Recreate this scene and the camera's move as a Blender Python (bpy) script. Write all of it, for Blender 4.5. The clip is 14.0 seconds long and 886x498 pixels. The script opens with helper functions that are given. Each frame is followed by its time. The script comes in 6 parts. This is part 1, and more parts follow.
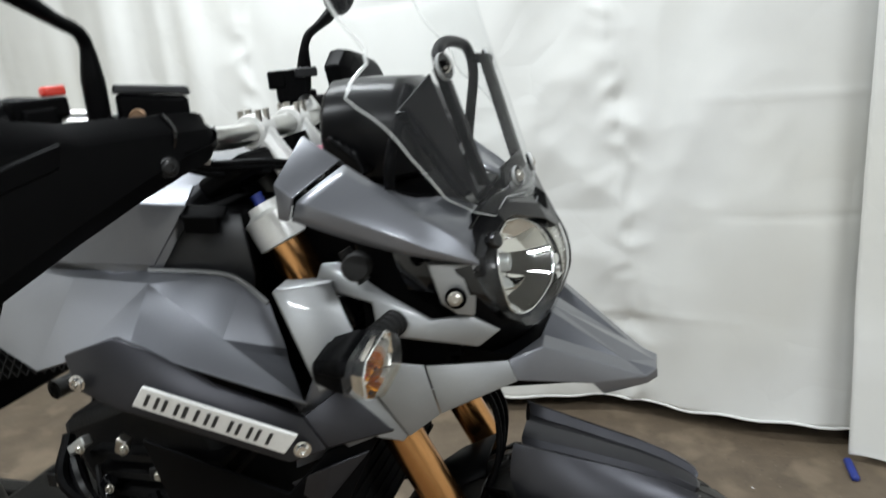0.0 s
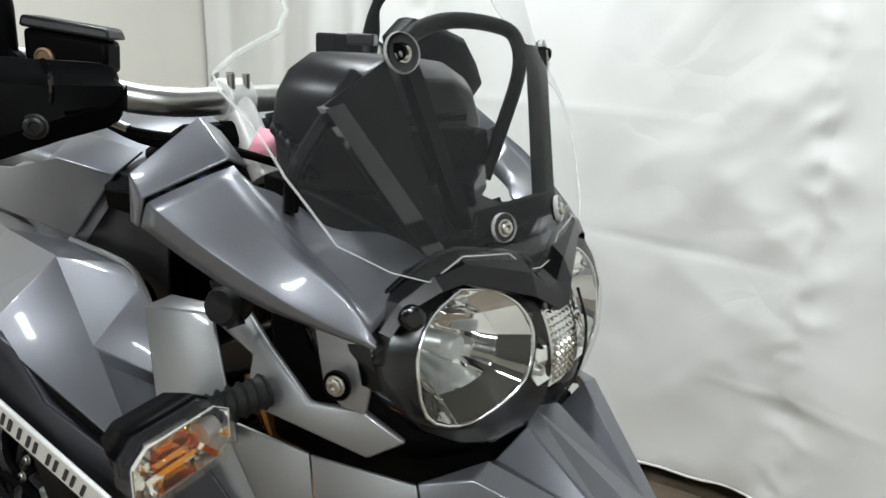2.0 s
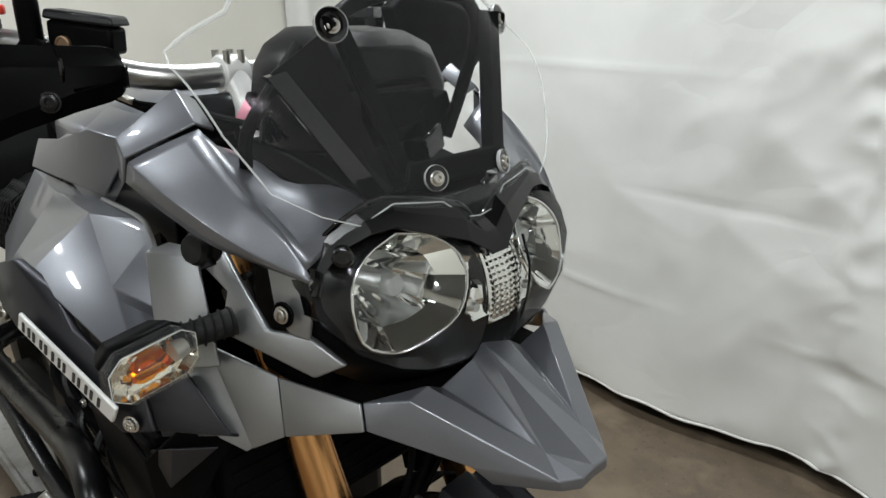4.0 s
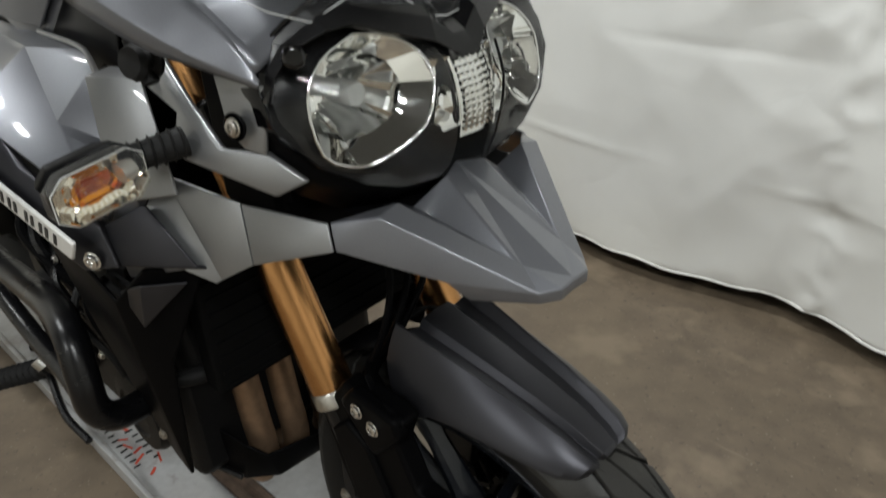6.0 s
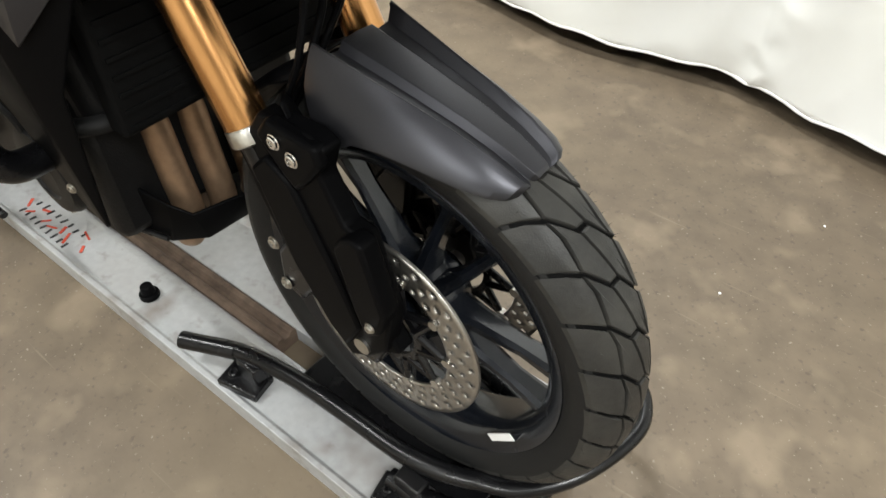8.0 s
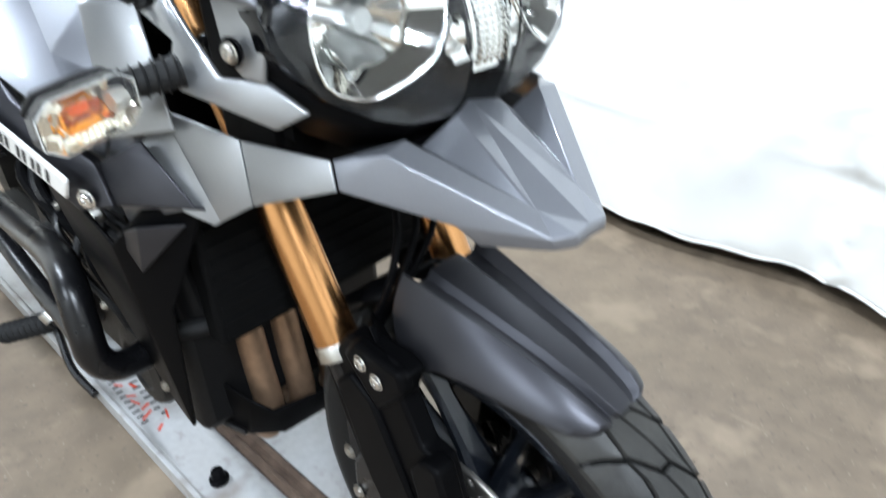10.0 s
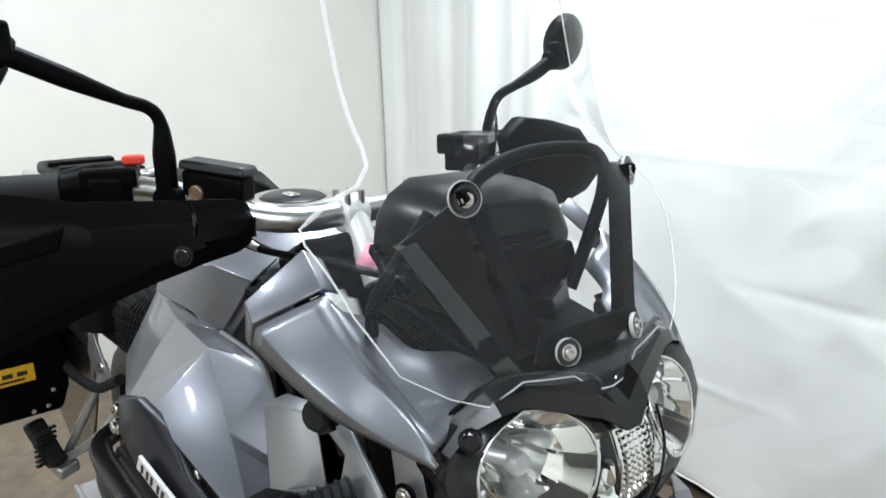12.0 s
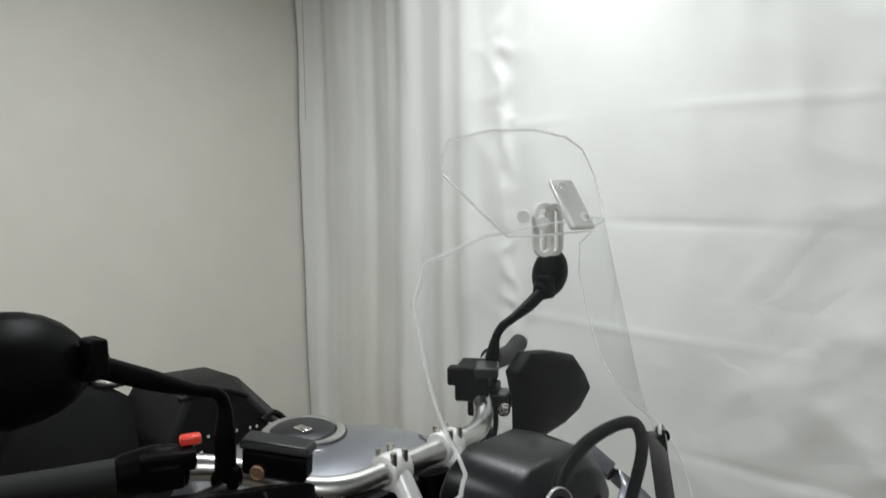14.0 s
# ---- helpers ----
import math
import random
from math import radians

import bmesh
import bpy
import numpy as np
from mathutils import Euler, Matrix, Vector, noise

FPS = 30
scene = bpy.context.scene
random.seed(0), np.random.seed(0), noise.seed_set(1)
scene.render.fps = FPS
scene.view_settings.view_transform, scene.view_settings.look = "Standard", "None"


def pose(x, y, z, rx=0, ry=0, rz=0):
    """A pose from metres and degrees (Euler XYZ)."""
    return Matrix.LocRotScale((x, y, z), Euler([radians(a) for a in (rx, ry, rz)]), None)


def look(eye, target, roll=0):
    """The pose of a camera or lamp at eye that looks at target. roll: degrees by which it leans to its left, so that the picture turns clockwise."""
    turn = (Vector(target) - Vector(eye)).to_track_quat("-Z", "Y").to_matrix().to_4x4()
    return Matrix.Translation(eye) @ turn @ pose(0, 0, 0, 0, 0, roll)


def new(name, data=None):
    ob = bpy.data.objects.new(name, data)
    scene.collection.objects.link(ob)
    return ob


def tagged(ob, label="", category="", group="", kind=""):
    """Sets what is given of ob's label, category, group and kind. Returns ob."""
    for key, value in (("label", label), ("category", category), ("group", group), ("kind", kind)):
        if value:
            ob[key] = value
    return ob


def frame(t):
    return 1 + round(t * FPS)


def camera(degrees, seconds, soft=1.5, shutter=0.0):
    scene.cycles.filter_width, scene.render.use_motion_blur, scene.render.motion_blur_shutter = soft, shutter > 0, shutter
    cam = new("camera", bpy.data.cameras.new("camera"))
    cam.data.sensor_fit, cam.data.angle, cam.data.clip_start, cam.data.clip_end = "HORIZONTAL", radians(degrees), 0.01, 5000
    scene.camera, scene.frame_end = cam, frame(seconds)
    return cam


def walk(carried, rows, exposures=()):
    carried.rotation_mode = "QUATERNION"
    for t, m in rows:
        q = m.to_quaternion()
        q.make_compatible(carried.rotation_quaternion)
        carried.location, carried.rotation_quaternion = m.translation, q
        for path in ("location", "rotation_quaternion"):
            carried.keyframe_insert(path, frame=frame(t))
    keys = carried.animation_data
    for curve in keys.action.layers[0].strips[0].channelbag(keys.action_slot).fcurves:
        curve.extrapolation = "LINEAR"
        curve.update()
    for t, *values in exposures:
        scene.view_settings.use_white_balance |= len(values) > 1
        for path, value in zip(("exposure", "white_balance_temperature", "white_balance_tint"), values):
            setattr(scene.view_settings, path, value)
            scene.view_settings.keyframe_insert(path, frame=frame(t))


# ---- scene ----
cam = camera(65.16, 14.0, soft=1.5, shutter=0.4)
PATH = [
    (0.0, (0.1823, -0.9017, 1.2914), (-0.1062, 0.0167, 1.0206), -5.80),
    (0.3, (0.2860, -0.8778, 1.2995), (-0.0667, 0.0285, 1.0668), -7.86),
    (0.5, (0.2973, -0.8525, 1.3102), (-0.0656, 0.0385, 1.0375), -3.47),
    (0.6, (0.2950, -0.8346, 1.2966), (-0.0756, 0.0555, 1.0313), -2.69),
    (1.0, (0.2555, -0.6743, 1.2726), (-0.1026, 0.2152, 0.9886), 5.19),
    (1.5, (0.2257, -0.5905, 1.2646), (-0.1971, 0.2552, 0.9391), 5.18),
    (2.0, (0.3158, -0.5492, 1.2874), (-0.2401, 0.2303, 0.9987), 2.52),
    (4.3, (0.4796, -0.5119, 1.2909), (-0.1827, 0.1582, 0.9556), -0.37),
    (4.5, (0.4767, -0.5159, 1.2760), (-0.1885, 0.1515, 0.9413), -0.01),
    (5.0, (0.4902, -0.5041, 1.2729), (-0.1678, 0.1511, 0.9017), -2.19),
    (5.5, (0.4867, -0.4951, 1.2570), (-0.1355, 0.1675, 0.8399), -2.18),
    (6.0, (0.4849, -0.4888, 1.2114), (-0.1216, 0.1416, 0.7268), -3.06),
    (6.5, (0.4876, -0.4882, 1.1608), (-0.0826, 0.1120, 0.5999), -3.54),
    (7.0, (0.4935, -0.4829, 1.1250), (-0.0256, 0.0949, 0.4952), -2.53),
    (7.2, (0.4938, -0.4817, 1.1192), (-0.0049, 0.0913, 0.4688), -2.05),
    (9.3, (0.5225, -0.4848, 1.0854), (0.0897, 0.0530, 0.3619), -1.06),
    (9.5, (0.5123, -0.4858, 1.1002), (0.0333, 0.0802, 0.4291), -2.11),
    (10.0, (0.4751, -0.4732, 1.1700), (-0.1340, 0.1276, 0.6522), -2.75),
    (10.5, (0.4470, -0.4816, 1.2456), (-0.2375, 0.1244, 0.8405), -2.47),
    (11.0, (0.4304, -0.4925, 1.2949), (-0.2895, 0.1126, 0.9548), -1.69),
    (11.5, (0.4108, -0.4969, 1.3462), (-0.3289, 0.1136, 1.0633), -1.56),
    (12.0, (0.4070, -0.5026, 1.3853), (-0.3462, 0.1056, 1.1347), -1.41),
    (12.5, (0.3936, -0.5165, 1.4040), (-0.3655, 0.0965, 1.1851), -1.22),
    (13.0, (0.3531, -0.5579, 1.4580), (-0.3707, 0.0994, 1.2477), -0.46),
    (13.3, (0.3314, -0.6047, 1.4847), (-0.3602, 0.1014, 1.3329), -0.55),
    (13.5, (0.3271, -0.6199, 1.5220), (-0.3509, 0.1038, 1.3931), -1.47),
    (14.0, (0.3021, -0.6632, 1.5782), (-0.3594, 0.0817, 1.4920), -0.91),
]
walk(cam, [(t, look(eye, target, roll)) for t, eye, target, roll in PATH],
     exposures=[(0.0, 0.32, 6350, 10), (0.5, 0.35, 6350, 10), (2.0, 0.33, 6400, 10), (4.5, 0.05, 6500, 10), (5.0, 0.03, 6500, 10), (5.5, -0.05, 6550, 10), (6.0, 0.08, 6650, 10), (6.5, 0.38, 6850, 10), (7.0, 0.75, 7000, 10), (9.5, 1.45, 6000, 10),
                (10.0, 1.54, 5800, 10), (10.5, 1.27, 5700, 10), (11.0, 0.98, 5730, 10), (11.5, 0.90, 5820, 10), (12.0, 0.68, 6080, 10), (12.5, 0.32, 6380, 10), (13.5, 0.08, 6500, 10), (14.0, -0.37, 6500, 10)])

# ---------------------------------------------------------------- world and lamps
world = bpy.data.worlds.new("room_air")
scene.world = world
world.use_nodes = True
world.node_tree.nodes["Background"].inputs[0].default_value = (0.9, 0.95, 1.0, 1)
world.node_tree.nodes["Background"].inputs[1].default_value = 0.01

ROOM = (-3.05, 5.0, -4.5, 2.3, 3.1)          # x0, x1, y0, y1, height
LIGHTS = [(-1.0, 0.65), (2.0, -1.3), (-1.6, -1.3), (0.4, -3.2), (3.2, -1.4)]
for lx, ly in LIGHTS:
    data = bpy.data.lights.new("ceiling_lamp", "AREA")
    data.shape, data.size, data.size_y = "RECTANGLE", 1.15, 0.10
    data.energy, data.color = 42.0, (0.94, 0.985, 1.0)
    lamp = new("ceiling_lamp", data)
    lamp.matrix_world = pose(lx, ly, ROOM[4] - 0.11)


# ---------------------------------------------------------------- materials
def material(name, color, rough=0.5, metal=0.0, grain=0.0, grain_scale=60.0, stain=0.0, stain_scale=4.0,
             bump=0.0, bump_scale=200.0, coat=0.0, spec=0.5, stain_color=None, rough_var=0.08):
    """A surface with fine grain, larger stains and fine relief."""
    m = bpy.data.materials.new(name)
    m.use_nodes = True
    nt = m.node_tree
    b = nt.nodes["Principled BSDF"]
    b.inputs["Roughness"].default_value, b.inputs["Metallic"].default_value = rough, metal
    b.inputs["Coat Weight"].default_value, b.inputs["Coat Roughness"].default_value = coat, 0.04
    b.inputs["Specular IOR Level"].default_value = spec
    b.inputs["Base Color"].default_value = (*color, 1)
    tc = nt.nodes.new("ShaderNodeTexCoord")

    def noise_node(scale, detail=4.0):
        n = nt.nodes.new("ShaderNodeTexNoise")
        n.inputs["Scale"].default_value, n.inputs["Detail"].default_value = scale, detail
        nt.links.new(tc.outputs["Object"], n.inputs["Vector"])
        return n

    def mix(fac, a, bcol):
        x = nt.nodes.new("ShaderNodeMix")
        x.data_type = "RGBA"
        nt.links.new(fac, x.inputs[0])
        if isinstance(a, tuple):
            x.inputs[6].default_value = a
        else:
            nt.links.new(a, x.inputs[6])
        x.inputs[7].default_value = bcol
        return x.outputs[2]

    def ramp(out, lo, hi, top):
        r = nt.nodes.new("ShaderNodeMapRange")
        r.inputs[1].default_value, r.inputs[2].default_value = lo, hi
        r.inputs[3].default_value, r.inputs[4].default_value = 0.0, top
        nt.links.new(out, r.inputs[0])
        return r.outputs[0]

    col = (*color, 1)
    if grain:
        n = noise_node(grain_scale, 6.0)
        col = mix(ramp(n.outputs["Fac"], 0.35, 0.7, 1.0), col, (*[c * (1 - grain) for c in color], 1))
    if stain:
        n = noise_node(stain_scale, 8.0)
        sc = stain_color or tuple(c * 0.55 for c in color)
        col = mix(ramp(n.outputs["Fac"], 0.45, 0.75, stain), col, (*sc, 1))
    if not isinstance(col, tuple):
        nt.links.new(col, b.inputs["Base Color"])
    if rough_var:
        n = noise_node(stain_scale * 3, 5.0)
        r = nt.nodes.new("ShaderNodeMapRange")
        r.inputs[3].default_value, r.inputs[4].default_value = max(0.02, rough - rough_var), min(1.0, rough + rough_var)
        nt.links.new(n.outputs["Fac"], r.inputs[0])
        nt.links.new(r.outputs[0], b.inputs["Roughness"])
    if bump:
        n = noise_node(bump_scale, 5.0)
        bm_ = nt.nodes.new("ShaderNodeBump")
        bm_.inputs["Strength"].default_value, bm_.inputs["Distance"].default_value = bump, 0.002
        nt.links.new(n.outputs["Fac"], bm_.inputs["Height"])
        nt.links.new(bm_.outputs[0], b.inputs["Normal"])
    return m


def glass(name, color=(1, 1, 1), rough=0.02, ior=1.49, haze=0.0):
    """Thin clear plastic: mostly lets light straight through, with a sharp gloss and a pale veil for dust and the
    room's milky reflection.
    """
    m = bpy.data.materials.new(name)
    m.use_nodes = True
    nt = m.node_tree
    nt.nodes.remove(nt.nodes["Principled BSDF"])
    clear = nt.nodes.new("ShaderNodeBsdfTransparent")
    clear.inputs[0].default_value = (*color, 1)
    # pale diffuse veil: some dust, plus the room's milky reflection as colour
    dust = nt.nodes.new("ShaderNodeBsdfDiffuse")
    dust.inputs[0].default_value = (0.85, 0.87, 0.9, 1)
    gloss = nt.nodes.new("ShaderNodeBsdfGlossy")
    gloss.inputs["Roughness"].default_value = rough
    face, steep, fres = nt.nodes.new("ShaderNodeLayerWeight"), nt.nodes.new("ShaderNodeMath"), nt.nodes.new("ShaderNodeMath")
    steep.operation, steep.inputs[1].default_value = "POWER", 5.0
    fres.operation, fres.inputs[1].default_value, fres.inputs[2].default_value = "MULTIPLY_ADD", 0.45, ((ior - 1) / (ior + 1)) ** 2
    nt.links.new(face.outputs["Facing"], steep.inputs[0])
    nt.links.new(steep.outputs[0], fres.inputs[0])
    hazed, mixer = nt.nodes.new("ShaderNodeMixShader"), nt.nodes.new("ShaderNodeMixShader")
    hazed.inputs[0].default_value = haze
    nt.links.new(clear.outputs[0], hazed.inputs[1])
    nt.links.new(dust.outputs[0], hazed.inputs[2])
    nt.links.new(fres.outputs[0], mixer.inputs[0])
    nt.links.new(hazed.outputs[0], mixer.inputs[1])
    nt.links.new(gloss.outputs[0], mixer.inputs[2])
    nt.links.new(mixer.outputs[0], nt.nodes["Material Output"].inputs[0])
    return m


def acrylic_edge():
    # whitish and half clear: the gleam along the clear edge is in the colour
    m = material("acrylic_edge", (0.9, 0.92, 0.91), 0.10, rough_var=0)
    m.node_tree.nodes["Principled BSDF"].inputs["Alpha"].default_value = 0.42
    return m


def glowing(name, color, strength):
    m = material(name, color, 0.4, rough_var=0)
    b = m.node_tree.nodes["Principled BSDF"]
    b.inputs["Emission Color"].default_value = (*color, 1)
    b.inputs["Emission Strength"].default_value = strength
    return m


PAINT = material("graphite_metallic_paint", (0.178, 0.184, 0.203), 0.40, 0.62, 0.10, 900, coat=0.55, rough_var=0.03)
PAINT.node_tree.nodes["Principled BSDF"].inputs["Coat Roughness"].default_value = 0.06
# near-black: shade of tread grooves, cowl gap and radiator is in this colour
RECESS_SHADE = material("recess_shade_black", (0.004, 0.004, 0.004), 0.8, 0, 0.2, 120, spec=0.05)
PAINT_SILVER = material("silver_lacquer", (0.275, 0.28, 0.285), 0.42, 0.75, 0.06, 700, coat=0.6, rough_var=0.04)
PAINT_MATTE = material("dark_satin_paint", (0.016, 0.0165, 0.0185), 0.36, 0.2, 0.15, 500, bump=0.03, bump_scale=900, spec=0.4)
BLACK = material("black_textured_plastic", (0.0022, 0.0022, 0.0025), 0.42, 0, 0.15, 400, spec=0.042, stain=0.25, stain_color=(0.0045, 0.0045, 0.0048))
FENDER = material("satin_graphite_paint", (0.047, 0.047, 0.053), 0.38, 0.80, 0.10, 900, spec=0.4, rough_var=0.04)
LAMP_SILVER = material("lamp_silvering", (0.92, 0.92, 0.90), 0.05, 1.0, rough_var=0.02)
DISC = material("brake_disc_steel", (0.40, 0.38, 0.35), 0.34, 0.95, 0.15, 90, stain=0.3, stain_scale=12)
BLACK_GLOSS = material("black_gloss_plastic", (0.003, 0.003, 0.0034), 0.09, 0, 0.2, 200, spec=0.5, rough_var=0.03)
BLACK_STEEL = material("black_powder_coated_steel", (0.004, 0.004, 0.0046), 0.28, 0.0, 0.2, 300, bump=0.05, bump_scale=700, spec=0.35)
ENGINE = material("dark_cast_metal", (0.006, 0.006, 0.0065), 0.5, 0.3, 0.3, 80, stain=0.4, stain_color=(0.014, 0.013, 0.012), bump=0.3, bump_scale=300, spec=0.3)
GOLD = material("gold_anodised_tube", (0.56, 0.29, 0.115), 0.23, 1.0, rough_var=0.02)
ALU = material("satin_aluminium", (0.58, 0.58, 0.56), 0.32, 1.0, 0.06, 200, stain=0.15, stain_scale=20)
ALU_DULL = material("grey_coated_aluminium", (0.50, 0.51, 0.50), 0.45, 0.8, 0.08, 200, stain=0.2, stain_scale=15)
CHROME = material("polished_metal", (0.85, 0.85, 0.84), 0.1, 1.0, rough_var=0.04)
STEEL = material("brushed_steel", (0.55, 0.53, 0.49), 0.3, 1.0, 0.15, 150, stain=0.3, stain_scale=10)
EXHAUST = material("heat_browned_steel", (0.33, 0.215, 0.135), 0.45, 0.7, 0.25, 60, stain=0.5, stain_scale=8, stain_color=(0.24, 0.155, 0.095))
RUBBER = material("tyre_rubber", (0.024, 0.0236, 0.0222), 0.45, 0, 0.25, 160, stain=0.6, stain_scale=16, stain_color=(0.044, 0.042, 0.037), bump=0.2, bump_scale=500, spec=0.28)
GRIP = material("soft_black_rubber", (0.007, 0.007, 0.007), 0.65, 0, 0.2, 300, bump=0.2, bump_scale=900, spec=0.3)
RIM = material("blue_grey_wheel_paint", (0.0085, 0.0105, 0.015), 0.24, 0.35, 0.15, 300, stain=0.3, stain_scale=20, coat=0.3)
SCREEN = glass("clear_acrylic", (0.98, 0.985, 0.985), 0.012, 1.13, 0.020)
LENS = glass("clear_lens_plastic", (0.95, 0.96, 0.96), 0.015, 1.26, 0.004)
SIGNAL_LENS = glass("ribbed_signal_lens_plastic", (0.97, 0.95, 0.90), 0.03, 1.5, 0.025)
AMBER = glass("amber_bulb_glass", (0.97, 0.60, 0.17), 0.06, 1.5, 0.0)
RED = material("red_switch_plastic", (0.75, 0.05, 0.03), 0.35, 0)
SATIN_BLACK = material("satin_black_plastic", (0.0035, 0.0035, 0.004), 0.24, 0, 0.15, 500, spec=0.36, bump=0.02, bump_scale=1200, rough_var=0.05)
SMOKE = material("smoked_lamp_plastic", (0.009, 0.009, 0.0095), 0.20, 0.0, 0.15, 300, spec=0.45, rough_var=0.05)
POD = material("matte_black_plastic", (0.0035, 0.0035, 0.004), 0.30, 0, 0.15, 500, spec=0.17, rough_var=0.06)
PINK = material("faded_pink_paper", (0.75, 0.30, 0.38), 0.6, 0, 0.1, 80)
YELLOW = material("yellow_sticker_vinyl", (0.85, 0.48, 0.02), 0.4, 0, 0.08, 60)
WHITE_INK = material("white_print", (0.75, 0.75, 0.75), 0.5, 0)
RED_INK = material("red_print", (0.5, 0.06, 0.03), 0.5, 0, 0.3, 80)
BLACK_INK = material("black_print", (0.02, 0.02, 0.02), 0.5, 0)
FABRIC = material("black_mesh_fabric", (0.004, 0.004, 0.0043), 0.85, 0, 0.3, 500, spec=0.1)
LEATHER = material("black_leather", (0.005, 0.005, 0.005), 0.5, 0, 0.3, 90, bump=0.5, bump_scale=350, spec=0.2)
CORD = material("brown_twine", (0.55, 0.50, 0.43), 0.8, 0, 0.3, 300)
CLAMP = material("bright_satin_alloy", (0.80, 0.80, 0.78), 0.35, 0.2, 0.06, 200, stain=0.1, stain_scale=20)
BLUE = material("blue_painted_metal", (0.02, 0.04, 0.25), 0.5, 0, 0.2, 40)
CONCRETE = material("worn_concrete", (0.152, 0.116, 0.080), 0.55, 0, 0.30, 12, stain=0.7, stain_scale=2.6, stain_color=(0.118, 0.088, 0.060), bump=0.2, bump_scale=60, rough_var=0.14)
def speckled(m, scale, lo, hi, color, amount=1.0, stretch=(1, 1, 1)):
    """Lays small flecks or scratches of another colour over a material."""
    nt = m.node_tree
    b = nt.nodes["Principled BSDF"]
    tc, mp, n, r, x = [nt.nodes.new("ShaderNode" + k) for k in ("TexCoord", "Mapping", "TexNoise", "MapRange", "Mix")]
    mp.inputs["Scale"].default_value = stretch
    mp.inputs["Rotation"].default_value = (0, 0, 0.6)
    n.inputs["Scale"].default_value, n.inputs["Detail"].default_value = scale, 3.0
    r.inputs[1].default_value, r.inputs[2].default_value, r.inputs[4].default_value = lo, hi, amount
    x.data_type = "RGBA"
    nt.links.new(tc.outputs["Object"], mp.inputs["Vector"])
    nt.links.new(mp.outputs[0], n.inputs["Vector"])
    nt.links.new(n.outputs["Fac"], r.inputs[0])
    nt.links.new(r.outputs[0], x.inputs[0])
    nt.links.new(b.inputs["Base Color"].links[0].from_socket, x.inputs[6])
    x.inputs[7].default_value = (*color, 1)
    nt.links.new(x.outputs[2], b.inputs["Base Color"])
    return m


speckled(CONCRETE, 70, 0.60, 0.72, (0.075, 0.058, 0.042), 0.7)
speckled(CONCRETE, 110, 0.66, 0.74, (0.30, 0.27, 0.22), 0.7)
speckled(CONCRETE, 9, 0.68, 0.73, (0.30, 0.255, 0.195), 0.25, (0.35, 9, 1))
speckled(CONCRETE, 5.5, 0.54, 0.66, (0.275, 0.215, 0.150), 0.5)
speckled(CONCRETE, 1.3, 0.50, 0.72, (0.172, 0.134, 0.087), 0.6)
WALLPAINT = material("cream_wall_paint", (0.70, 0.68, 0.62), 0.6, 0, 0.04, 6, stain=0.25, stain_scale=0.8, stain_color=(0.60, 0.575, 0.51), bump=0.08, bump_scale=90)
# the unseen ceiling's lack of light is in this dark grey; keeps reflections dim
CEILPAINT = material("dimmed_ceiling_grey", (0.10, 0.10, 0.098), 0.8, 0, 0.05, 5)
def crumpled(m, scale, depth):
    """Adds the sharp crossing creases of a sheet that was folded and crushed."""
    nt = m.node_tree
    b = nt.nodes["Principled BSDF"]
    tc = nt.nodes.new("ShaderNodeTexCoord")
    warp = nt.nodes.new("ShaderNodeTexNoise")
    warp.inputs["Scale"].default_value = scale * 0.8
    add = nt.nodes.new("ShaderNodeVectorMath")
    add.operation = "MULTIPLY_ADD"
    add.inputs[1].default_value = (0.16, 0.16, 0.16)
    nt.links.new(tc.outputs["Object"], warp.inputs["Vector"])
    nt.links.new(warp.outputs["Color"], add.inputs[0])
    nt.links.new(tc.outputs["Object"], add.inputs[2])
    vor = nt.nodes.new("ShaderNodeTexVoronoi")
    vor.feature = "DISTANCE_TO_EDGE"
    vor.inputs["Scale"].default_value = scale
    nt.links.new(add.outputs[0], vor.inputs["Vector"])
    cap = nt.nodes.new("ShaderNodeMapRange")
    cap.inputs[1].default_value, cap.inputs[2].default_value = 0.0, 0.16
    nt.links.new(vor.outputs["Distance"], cap.inputs[0])
    spread = nt.nodes.new("ShaderNodeTexNoise")
    spread.inputs["Scale"].default_value, spread.inputs["Detail"].default_value = scale * 0.45, 3.0
    nt.links.new(tc.outputs["Object"], spread.inputs["Vector"])
    gate = nt.nodes.new("ShaderNodeMapRange")
    gate.inputs[1].default_value, gate.inputs[2].default_value = 0.42, 0.68
    nt.links.new(spread.outputs["Fac"], gate.inputs[0])
    mul = nt.nodes.new("ShaderNodeMath")
    mul.operation = "MULTIPLY"
    nt.links.new(cap.outputs[0], mul.inputs[0])
    nt.links.new(gate.outputs[0], mul.inputs[1])
    bump = nt.nodes.new("ShaderNodeBump")
    bump.inputs["Strength"].default_value, bump.inputs["Distance"].default_value = 1.0, depth
    nt.links.new(mul.outputs[0], bump.inputs["Height"])
    old = b.inputs["Normal"].links
    if old:
        nt.links.new(old[0].from_socket, bump.inputs["Normal"])
    nt.links.new(bump.outputs[0], b.inputs["Normal"])
    return m


CURTAIN = material("white_vinyl_curtain", (0.78, 0.785, 0.765), 0.46, 0, 0.03, 9, stain=0.3, stain_scale=1.2, stain_color=(0.66, 0.66, 0.63), bump=0.3, bump_scale=9)
crumpled(CURTAIN, 5.0, 0.0011)
speckled(CURTAIN, 0.9, 0.50, 0.75, (0.70, 0.69, 0.62), 0.6)
DOLLY = material("scuffed_galvanised_steel", (0.40, 0.405, 0.41), 0.45, 0.25, 0.12, 60, stain=0.4, stain_scale=7, stain_color=(0.36, 0.34, 0.32), bump=0.06, bump_scale=120)
